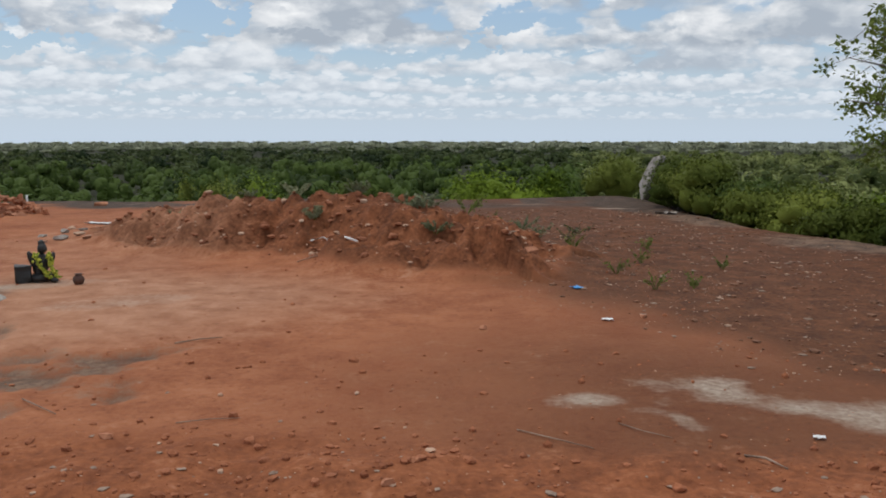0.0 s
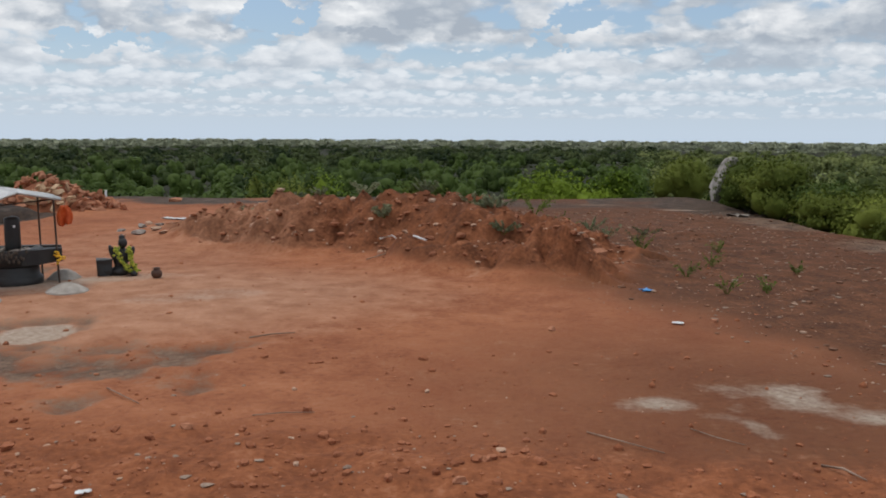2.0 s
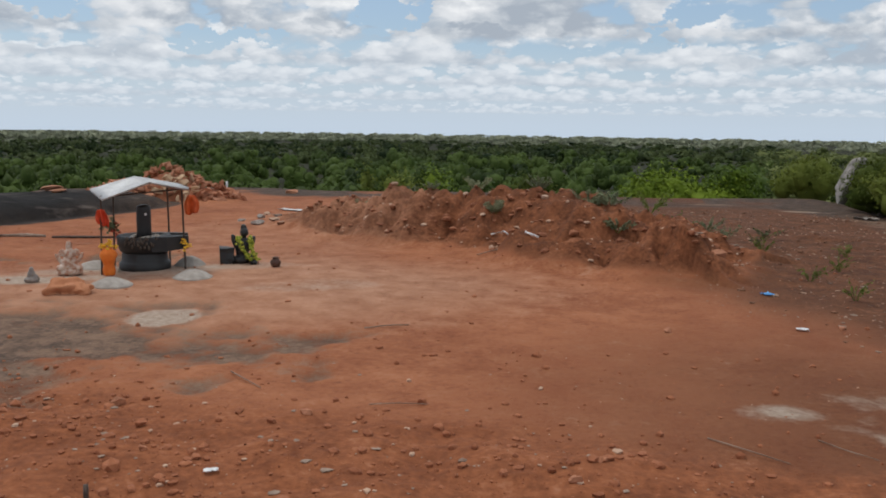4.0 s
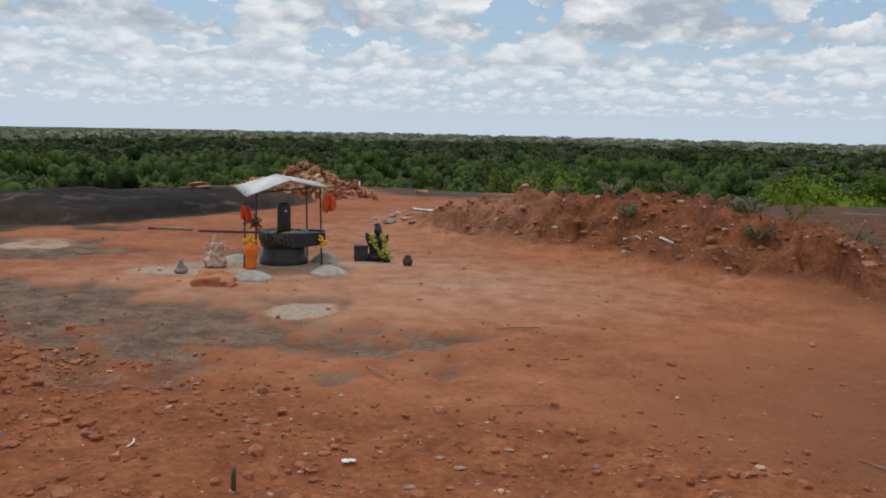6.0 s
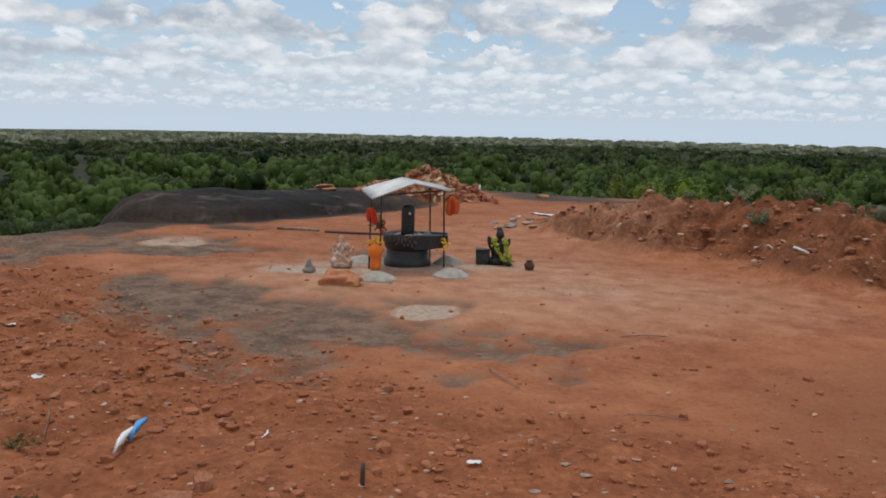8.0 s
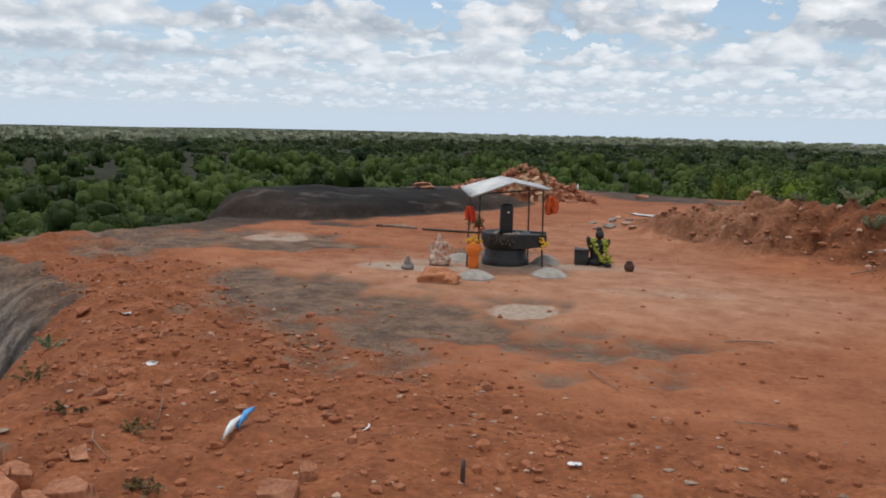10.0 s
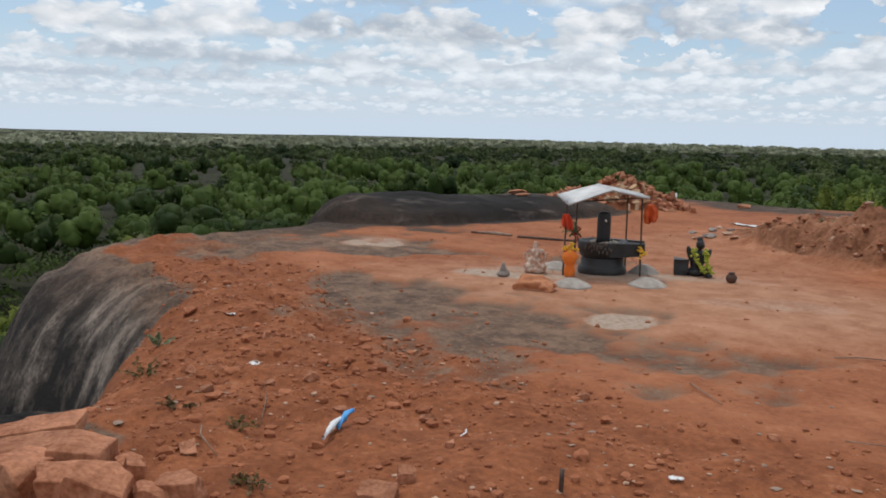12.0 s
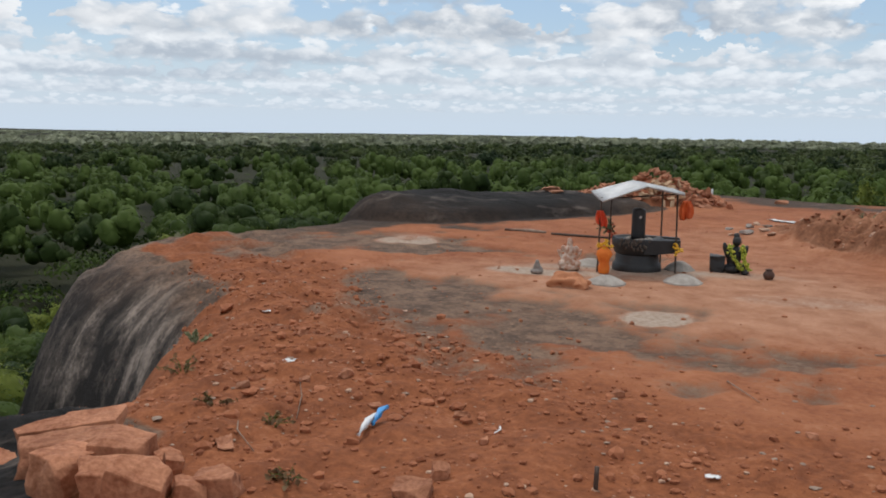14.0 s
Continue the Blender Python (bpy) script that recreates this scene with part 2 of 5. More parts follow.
GROUND = ground_material()
LEAF_DARK = foliage("dark_leaves", (0.011, 0.024, 0.007), (0.074, 0.113, 0.025))
LEAF_BRIGHT = foliage("bright_leaves", (0.065, 0.110, 0.011), (0.200, 0.280, 0.028), 0.5)
LEAF_OLIVE = foliage("olive_leaves", (0.045, 0.067, 0.011), (0.189, 0.225, 0.041), 0.5)
LEAF_SPRAY = foliage("spray_leaves", (0.10, 0.140, 0.030), (0.270, 0.330, 0.080), 0.5)
LEAF_DRY = foliage("dry_leaves", (0.075, 0.085, 0.045), (0.150, 0.150, 0.085), 0.4)
LEAF_STRAW = foliage("straw_leaves", (0.150, 0.095, 0.050), (0.300, 0.205, 0.115), 2.0)
# dark leaves made a little paler and greyer, to stand for haze
LEAF_FAR_HAZE = foliage("far_haze_leaves", (0.019, 0.035, 0.014), (0.084, 0.110, 0.040), 0.012)
# haze over the far plain is put into this pale leaf colour
LEAF_HAZY = foliage("haze_tinted_leaves", (0.165, 0.185, 0.135), (0.290, 0.310, 0.210), 0.004)
# sunshine on the right-hand rise is painted into these lighter leaves
LEAF_SUNNY = foliage("sun_tinted_leaves", (0.051, 0.072, 0.020), (0.221, 0.253, 0.092), 0.03)
LEAF_WEED = foliage("weed_leaves", (0.150, 0.175, 0.100), (0.290, 0.310, 0.190), 2.0)
LEAF_SHOOT = foliage("shoot_leaves", (0.070, 0.105, 0.022), (0.170, 0.215, 0.050), 2.0)
BARK = mottled("grey_bark", (0.10, 0.085, 0.07), (0.22, 0.19, 0.16), 3, 30, 0.9, bump=0.7)
BRICK = mottled("broken_laterite", (0.30, 0.115, 0.058), (0.47, 0.215, 0.12), 5, 45, 0.9, bump=0.7, spread=0.5)
PALE_BRICK = mottled("pale_sandstone", (0.42, 0.27, 0.16), (0.60, 0.42, 0.27), 5, 45, 0.9, bump=0.6, spread=0.3)
BLOCK = mottled("red_stained_stone", (0.24, 0.082, 0.036), (0.47, 0.205, 0.110), 4.5, 32, 0.9, bump=1.0, distance=0.03, spread=0.25, lo=0.40, hi=0.60)
CLOD = mottled("red_clods", (0.22, 0.066, 0.026), (0.45, 0.168, 0.078), 3, 25, 0.95, bump=0.5, spread=0.3)
DARK_CLOD = mottled("brown_clods", (0.085, 0.040, 0.023), (0.260, 0.125, 0.072), 3, 25, 0.95, bump=0.5, spread=0.3)
HEAP_CLOD = mottled("deep_red_clods", (0.170, 0.055, 0.025), (0.370, 0.145, 0.070), 3, 25, 0.95, bump=0.5, spread=0.3)
PEBBLE = mottled("pale_pebbles", (0.34, 0.185, 0.115), (0.52, 0.37, 0.27), 3, 25, 0.9, bump=0.5, spread=0.3)
GREY_STONE = mottled("grey_stone", (0.16, 0.14, 0.125), (0.40, 0.35, 0.31), 2.2, 25, 0.9, bump=0.8, distance=0.03)
BLACK_STONE = mottled("oiled_black_stone", (0.007, 0.007, 0.008), (0.020, 0.019, 0.019), 5, 70, 0.5, bump=0.35, spread=0.1)
CEMENT = mottled("rough_cement", (0.23, 0.20, 0.175), (0.40, 0.365, 0.325), 7, 60, 0.9, bump=0.6)
CLAY = mottled("dark_fired_clay", (0.055, 0.030, 0.022), (0.13, 0.060, 0.038), 7, 60, 0.7, bump=0.3)
SHEET = mottled("weathered_zinc_sheet", (0.40, 0.41, 0.42), (0.66, 0.67, 0.68), 3, 40, 0.6, 0.2, bump=0.2)
IRON = mottled("rusty_dark_iron", (0.045, 0.032, 0.026), (0.12, 0.080, 0.060), 9, 80, 0.7, 0.3, bump=0.4)
ORANGE_CLOTH = mottled("orange_cloth", (0.70, 0.13, 0.012), (0.85, 0.24, 0.030), 6, 60, 0.8, bump=0.4)
RED_CLOTH = mottled("red_cloth", (0.46, 0.035, 0.012), (0.66, 0.075, 0.022), 6, 60, 0.8, bump=0.4)
ORANGE_RED = mottled("orange_red_cloth", (0.52, 0.065, 0.014), (0.72, 0.135, 0.024), 6, 60, 0.8, bump=0.4)
YELLOW = mottled("yellow_flowers", (0.75, 0.36, 0.015), (0.85, 0.55, 0.05), 9, 60, 0.8, bump=0.5)
GARLAND = mottled("yellow_green_garland", (0.10, 0.17, 0.012), (0.48, 0.46, 0.05), 22, 90, 0.8, bump=0.7, lo=0.42, hi=0.58)
PAINTED = mottled("mottled_painted_plaster", (0.44, 0.17, 0.085), (0.66, 0.52, 0.42), 14, 60, 0.6, bump=0.4, lo=0.42, hi=0.56)
PLASTIC_BLUE = mottled("blue_plastic", (0.04, 0.25, 0.62), (0.08, 0.36, 0.75), 9, 60, 0.35, bump=0.2)
PLASTIC_WHITE = mottled("white_plastic", (0.62, 0.62, 0.62), (0.80, 0.81, 0.82), 9, 60, 0.4, bump=0.2)
DRY_WOOD = mottled("dry_grey_wood", (0.16, 0.10, 0.07), (0.34, 0.25, 0.19), 8, 60, 0.9, bump=0.5)

# ---- shapes ----
def lattice(x, y, seed, table=np.random.RandomState(7).rand(512, 512)):
    """Smooth noise from 0 to 1 on the plane."""
    x, y = x + seed * 17.37, y + seed * 31.91
    i, j = np.floor(x).astype(int), np.floor(y).astype(int)
    u, v = x - i, y - j
    u, v = u * u * (3 - 2 * u), v * v * (3 - 2 * v)
    i0, i1, j0, j1 = i % 512, (i + 1) % 512, j % 512, (j + 1) % 512
    return (table[i0, j0] * (1 - u) + table[i1, j0] * u) * (1 - v) + (table[i0, j1] * (1 - u) + table[i1, j1] * u) * v


def rough(x, y, size, seed=0, octaves=4):
    """Layered noise about 0, the largest lumps being size metres wide."""
    total, gain, f = 0.0, 0.5, 1.0 / size
    for k in range(octaves):
        total = total + gain * (lattice(x * f, y * f, seed + k) - 0.5) * 2
        gain, f = gain * 0.5, f * 2.03
    return total


def ease(v, lo, hi):
    v = np.clip((v - lo) / (hi - lo), 0, 1)
    return v * v * (3 - 2 * v)


def to_line(x, y, a, b):
    """Distance to the stretch from a to b, and how far along it."""
    dx, dy = b[0] - a[0], b[1] - a[1]
    k = np.clip(((x - a[0]) * dx + (y - a[1]) * dy) / (dx * dx + dy * dy), 0, 1)
    return np.hypot(x - a[0] - k * dx, y - a[1] - k * dy), k


def oval(x, y, cx, cy, rx, ry, turn=0.0):
    c, s = math.cos(radians(turn)), math.sin(radians(turn))
    u, v = (x - cx) * c + (y - cy) * s, -(x - cx) * s + (y - cy) * c
    return np.sqrt((u / rx) ** 2 + (v / ry) ** 2)


# the rim of the hilltop, round which the rock falls away
RIM = [(-4.6, -9), (-4.8, 1.2), (-5.6, 3.0), (-7.4, 5.4), (-10.2, 7.3), (-12.8, 7.8), (-14.8, 8.2), (-15.9, 9.5), (-16.0, 11.6), (-15.7, 13.6), (-16.2, 15.2),
       (-17.5, 17.6), (-19.0, 22.0), (-19.5, 28.0), (-14.0, 30.5), (-6.0, 31.0), (2.0, 31.5), (7.0, 33.0), (7.6, 27.0), (8.2, 22.0), (9.6, 18.3), (11.5, 14.0), (14.0, 7.0), (15.0, -9)]


def outside(x, y):
    """Metres outside the rim; negative inside."""
    far, odd = np.full(np.shape(x), 1e9), np.zeros(np.shape(x), bool)
    for a, b in zip(RIM, RIM[1:] + RIM[:1]):
        far = np.minimum(far, to_line(x, y, a, b)[0])
        if a[1] != b[1]:
            odd ^= ((a[1] > y) != (b[1] > y)) & (x < (b[0] - a[0]) * (y - a[1]) / (b[1] - a[1]) + a[0])
    return np.where(odd, -far, far)


# the heap of dug-out earth: its crest, each end with height and half width
HEAP = [((-8.0, 20.4), 0.10, 0.8), ((-6.7, 19.6), 0.36, 1.3), ((-5.2, 18.9), 0.72, 1.8), ((-3.6, 18.3), 0.90, 2.0), ((-2.4, 18.0), 0.92, 1.9), ((-1.2, 17.3), 0.95, 2.2), ((-0.3, 16.3), 0.86, 2.3), ((0.6, 15.5), 0.55, 1.7), ((1.6, 15.8), 0.26, 1.5)]


def heap_height(x, y):
    top = np.zeros(np.shape(x))
    for (a, ha, wa), (b, hb, wb) in zip(HEAP, HEAP[1:]):
        far, k = to_line(x, y, a, b)
        far = far * (1 + 0.35 * rough(x, y, 1.1, 40, 3))
        behind = ((x - a[0]) * (b[1] - a[1]) - (y - a[1]) * (b[0] - a[0])) < 0
        wide = (wa + (wb - wa) * k) * np.where(behind, 1.7, 1.0)
        top = np.maximum(top, (ha + (hb - ha) * k) * (1 - ease(far / wide, 0.12, 1.0)))
    return top


def ground_height(x, y):
    x, y = np.asarray(x, float), np.asarray(y, float)
    r = np.hypot(x, y)
    s = np.maximum(outside(x, y) + 0.5 * rough(x, y, 3.0, 3, 3), 0)
    west = ease(-x, 6, 10) * (1 - ease(y, 24, 30))
    east = ease(x, 4, 8)
    steep = np.where(s < 0.9, 0.14 * s + 0.30 * s * s, np.where(s < 2.0, 0.369 + 0.68 * (s - 0.9) + 1.15 * (s - 0.9) ** 2, 2.508 + 3.21 * (s - 2.0)))
    fall = steep * west + (1 - west) * (0.28 * s * east + (1 - east) * (0.10 * s + 0.05 * s * np.minimum(s, 6)))
    left = ease(np.degrees(np.arctan2(-x, y)), 22, 66) * (1 - ease(r, 800, 1500))
    floor = np.maximum(8.5 + 4.5 * ease(-x, 12, 45), 7.2 + (0.0098 + 0.0105 * left) * r)
    z = -floor * np.tanh(fall / floor)
    # the bay in the cliff, with a ledge for its bottom
    ledge = -1.55 - 0.65 * np.maximum(np.hypot((x + 9.3) / 1.25, y - 4.2) - 1.9, 0) ** 1.6 + 0.12 * rough(x, y, 1.0, 11, 3)
    z = np.where((s > 0) & (x > -14) & (x < -4) & (y < 9), np.maximum(z, ledge), z)
    # low swells of the hilltop
    inside = 1 - ease(s, 0, 2.0)
    z = z + inside * (0.05 * rough(x, y, 5.0, 5, 3) + 0.012 * rough(x, y, 0.6, 8, 3))
    z = z + 1.2 * rough(x, y, 60, 14, 3) * ease(s, 8, 40) + 0.0035 * r * rough(x, y, 500, 21, 3) * ease(r, 150, 600)
    # black whaleback of rock at the far side of the clearing
    back, k = to_line(x, y, (-16.3, 16.4), (-14.6, 22.5))
    hump = (0.80 - 0.25 * k) * np.sqrt(np.clip(1 - (back / (1.9 + 0.25 * rough(x, y, 2.0, 30, 2))) ** 2, 0, 1))
    z = z + 0.8 * hump * (1 + 0.26 * rough(x, y, 1.3, 31, 4) + 0.08 * rough(x, y, 0.4, 35, 2))
    h = heap_height(x, y)
    lumps = rough(x, y, 0.75, 41, 4)
    gully = 1 - np.abs(rough(x, y, 1.25, 143, 4)) * 2.2
    z = z + h + ease(h, 0.02, 0.40) * (0.40 * lumps + 0.34 * np.abs(rough(x, y, 0.5, 45, 4)) - 0.24 * np.clip(gully, 0, 1) ** 2 - 0.02)
    # rubbly rise behind the heap, towards the bushes
    z = z + 0.10 * (1 - ease(oval(x, y, 3.2, 19.5, 4.2, 5.5), 0.3, 1.0)) * (1 + rough(x, y, 0.8, 47, 3))
    # small heap of orange earth before the shrine
    z = z + 0.05 * (1 - ease(oval(x, y, -7.35, 10.75, 0.52, 0.48), 0.15, 1.0)) * (1 + 0.4 * rough(x, y, 0.25, 48, 3))
    # loose, stony foreground and bank
    near = loose_soil(x, y)
    z = z + near * (0.10 * rough(x, y, 0.8, 50, 4) + 0.045 * np.abs(rough(x, y, 0.25, 53, 3)))
    bank = near * ease(-x, 3.5, 6.0)
    z = z + bank * (0.11 * rough(x, y, 0.55, 150, 4) + 0.10 * np.abs(rough(x, y, 0.9, 155, 4)) - 0.03)
    # stone ledge with a broken edge, left of the shrine
    z = z - 0.05 * ease(bare_rock(x, y), 0.35, 0.6) * inside
    return z


def loose_soil(x, y):
    """The band of loose red soil before the trodden part, and the bank down to the bay."""
    front = 7.1 - 0.10 * (x + 4.0) + 0.35 * rough(x, y, 2.2, 60, 3)
    front = np.where(x < -7, front + 0.42 * (-7 - x), front)
    return np.clip((1 - ease(y, front - 0.7, front + 0.5)) * ease(y, -20, -2), 0, 1)


def bare_rock(x, y):
    n = 0.8 * rough(x, y, 1.7, 70, 5) + 0.5 * rough(x, y, 0.5, 74, 3)
    patch = 0.96 - 0.62 * oval(x, y, -6.0, 8.2, 2.9, 1.75, 18) + 0.75 * n
    patch = np.maximum(patch, 0.86 - 0.6 * oval(x, y, -8.8, 9.0, 2.6, 1.0, -8) + 0.9 * n)
    patch = np.maximum(patch, 0.95 - 0.6 * oval(x, y, -13.4, 12.2, 3.2, 2.5, 50) + 0.75 * n)
    patch = np.maximum(patch, 0.85 - 0.6 * oval(x, y, -10.6, 12.9, 2.4, 0.9, 30) + 0.9 * n)
    patch = np.maximum(patch, 1.3 - oval(x, y, -15.4, 19.3, 5.6, 3.3, 75) + 0.3 * n)
    return np.clip(patch, 0, 1)


def spaced(fine, lo, hi, step, end, grow=1.16):
    """Grid lines: fine stretches (from, to, step), then wider and wider ones out to the ends."""
    line = []
    for a, b, d in fine:
        line += list(np.arange(a, b, d))
    out, d = fine[-1][1], fine[-1][2]
    while out < end:
        line.append(out)
        d *= grow
        out += d
    low, d = [], fine[0][2]
    out = fine[0][0] - d
    while out > -end:
        low.append(out)
        d *= grow
        out -= d
    return np.array(low[::-1] + line)


def mesh_of(name, verts, faces, smooth=False):
    """A mesh from arrays of places and of faces that all have as many corners."""
    me = bpy.data.meshes.new(name)
    n, k = faces.shape
    me.vertices.add(len(verts)), me.loops.add(n * k), me.polygons.add(n)
    me.vertices.foreach_set("co", np.asarray(verts, np.float32).ravel())
    me.loops.foreach_set("vertex_index", faces.astype(np.int32).ravel())
    me.polygons.foreach_set("loop_start", np.arange(0, n * k, k, dtype=np.int32))
    me.polygons.foreach_set("use_smooth", np.full(n, smooth))
    me.update(calc_edges=True)
    return me


def put_colour(me, name, four):
    layer = me.color_attributes.new(name, "FLOAT_COLOR", "POINT")
    layer.data.foreach_set("color", np.asarray(four, np.float32).ravel())


def build_ground():
    gx = spaced([(-20, -11, 0.12), (-11, 4.5, 0.06), (4.5, 11, 0.11)], 0, 0, 0, 4200)
    gy = spaced([(1.5, 9.0, 0.05), (9.0, 20.5, 0.075), (20.5, 34, 0.15)], 0, 0, 0, 4200)
    x, y = (v.ravel() for v in np.meshgrid(gx, gy))
    z = ground_height(x, y)
    nx, ny = len(gx), len(gy)
    i = (np.arange(ny - 1)[:, None] * nx + np.arange(nx - 1)[None, :]).ravel()
    me = mesh_of("ground", np.stack([x, y, z], 1), np.stack([i, i + 1, i + nx + 1, i + nx], 1), True)
    s = outside(x, y) + 0.4 * rough(x, y, 1.5, 80, 3)
    bank = ease(oval(x, y, -8.6, 5.0, 2.7, 2.3, -38), 0.7, 1.15)
    rock = np.maximum(bare_rock(x, y), ease(s - 1.7 * (1 - bank), -0.1, 0.5) * (x < 4))
    rim_dark = (ease(y, 25.6, 28.5) * (x < 9) * (1 - 0.35 * ease(x, -4, 1)) + 0.85 * ease(s, -3.2, -0.4) * (x > 3) * (y > 12)) * (0.7 + 0.6 * rough(x, y, 2.5, 82, 3))
    back = to_line(x, y, (-16.3, 16.4), (-14.6, 22.5))[0]
    rock = np.maximum(rock, ease(back + 0.25 * rough(x, y, 0.8, 88, 3), 2.9, 2.0))
    rock = np.maximum(rock, ease(s + 0.8 * rough(x, y, 1.3, 89, 3), -1.9, -0.5) * (x < -11.5) * (y > 10.6))
    corner = 1.1 - oval(x, y, -6.1, 1.9, 1.1, 0.75, 20)
    rock = np.clip(np.maximum(np.maximum(rock, rim_dark), corner), 0, 1)
    heap = ease(heap_height(x, y), 0.06, 0.25)
    rock = rock * (1 - heap)
    # foreground mixed browner towards the right
    near = ease(x, -3.5, 3.0) * ease(y, 13.5, 8.0) * 0.66
    brown = ease(x - 0.8 - (15 - y) * 0.42 + 1.6 * rough(x, y, 3.0, 84, 4), -2.2, 2.6) * (1 - heap)
    pale = np.zeros(len(x))
    for cx, cy, rx, ry, turn, much in ((-5.42, 9.95, 0.44, 0.50, 0, 1.7), (-7.6, 12.5, 1.7, 0.75, 28, 0.62), (-8.45, 11.5, 0.85, 0.40, 20, 1.25), (-6.0, 13.6, 1.2, 0.4, 25, 0.5), (-12.75, 12.9, 0.75, 0.75, 0, 0.8), (1.62, 7.72, 0.36, 0.20, 0, 0.52), (3.3, 29.0, 1.0, 0.35, 0, 0.5), (5.8, 27.5, 1.0, 0.3, 0, 0.5), (-4.3, 12.2, 1.1, 0.5, 20, 0.38)):
        pale = np.maximum(pale, much * (1.25 - ease(oval(x, y, cx, cy, rx, ry, turn), 0.5, 1.25) * 1.25) * (0.62 + 0.9 * (rough(x, y, 0.5, 86, 3) + 0.35)))
    # a torn pale crust at the edge of the brown soil
    torn = 0.85 * np.clip(0.16 + 2.8 * rough(x, y, 0.9, 186, 5), 0, 1)
    for a, b, wide in (((1.35, 7.75), (2.2, 7.6), 0.42), ((2.2, 7.85), (3.4, 7.95), 0.50), ((3.1, 7.8), (3.9, 7.3), 0.50), ((3.9, 7.3), (5.6, 6.1), 0.65), ((2.45, 7.15), (2.9, 7.05), 0.25)):
        pale = np.maximum(pale, torn * (1 - ease(to_line(x, y, a, b)[0] + 0.25 * rough(x, y, 0.5, 187, 3), 0.25 * wide, wide)))
    rock = rock * (1 - np.clip(pale * 1.2 - 0.4, 0, 1))
    kinds = np.stack([rock, np.clip(np.maximum(np.maximum(brown, near), 0.85 * heap), 0, 1), np.clip(pale, 0, 1), np.clip(1.5 - 1.0 * oval(x, y, -15.6, 19.2, 5.4, 3.0, 75), 0, 1) ** 0.5 + 0.55 * ease(y, 25, 27) + ease(outside(x, y), 1.9, 2.5) * (x < -4) * (y < 9.5) + ease(corner, 0.1, 0.5)], 1)
    put_colour(me, "kinds", np.clip(kinds, 0, 1))
    dust = ease(oval(x, y, -5.6, 11.6, 6.0, 3.4, 20), 1.2, 0.4) + 0.5 * ease(oval(x, y, -6.5, 19.0, 4, 7, -10), 1.1, 0.5)
    # alpha: the near-black floor outside the rim, starting closer in at the right
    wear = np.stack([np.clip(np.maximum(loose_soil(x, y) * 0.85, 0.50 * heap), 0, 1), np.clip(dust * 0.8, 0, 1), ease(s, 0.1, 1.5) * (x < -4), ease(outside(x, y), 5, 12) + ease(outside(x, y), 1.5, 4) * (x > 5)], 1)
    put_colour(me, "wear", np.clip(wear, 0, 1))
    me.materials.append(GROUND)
    tagged(new("ground", me), "bare red earth and weathered rock hilltop above a wooded plain", "ground", kind="structure")


build_ground()

# ---- woods ----
def leaf_quads(rng, centres, outward, size, loose=0.8):
    """A leaf-shaped, slightly folded quad at each place, facing more or less outward."""
    n = len(centres)
    normal = outward + loose * rng.randn(n, 3)
    normal /= np.linalg.norm(normal, axis=1)[:, None] + 1e-9
    a = np.cross(normal, rng.randn(n, 3))
    a /= np.linalg.norm(a, axis=1)[:, None] + 1e-9
    b = np.cross(normal, a)
    long = size * (0.6 + 0.8 * rng.rand(n))[:, None]
    wide = long * (0.45 + 0.3 * rng.rand(n))[:, None]
    fold = normal * wide * 0.35
    verts = np.stack([centres - a * long, centres - b * wide + fold, centres + a * long, centres + b * wide + fold], 1)
    return verts.reshape(-1, 3)


def lobes_of(rng, wide, tall, count, low=0.44):
    """Balls on a dome that make up an uneven crown."""
    out = [(0, 0, tall * (low + 0.18), wide * 0.55, tall * (0.48 - 0.5 * low))]
    for k in range(count - 1):
        ang, up = rng.rand() * 6.283, 0.05 + 0.85 * rng.rand()
        far = wide * 0.66 * math.sqrt(1 - up * up) * (0.75 + 0.35 * rng.rand())
        out.append((far * math.cos(ang), far * math.sin(ang), tall * (low + (0.82 - low) * up), wide * (0.26 + 0.16 * rng.rand()), tall * (0.23 - 0.27 * low + 0.07 * rng.rand())))
    return out


def lump_grid(cuts):
    """A ball of four-cornered faces: a cube cut into a grid and rounded."""
    bm = bmesh.new()
    bmesh.ops.create_cube(bm, size=2.0)
    if cuts:
        bmesh.ops.subdivide_edges(bm, edges=bm.edges[:], cuts=cuts, use_grid_fill=True)
    v = np.array([p.co.normalized()[:] for p in bm.verts])
    f = np.array([[p.index for p in q.verts] for q in bm.faces])
    bm.free()
    return v, f


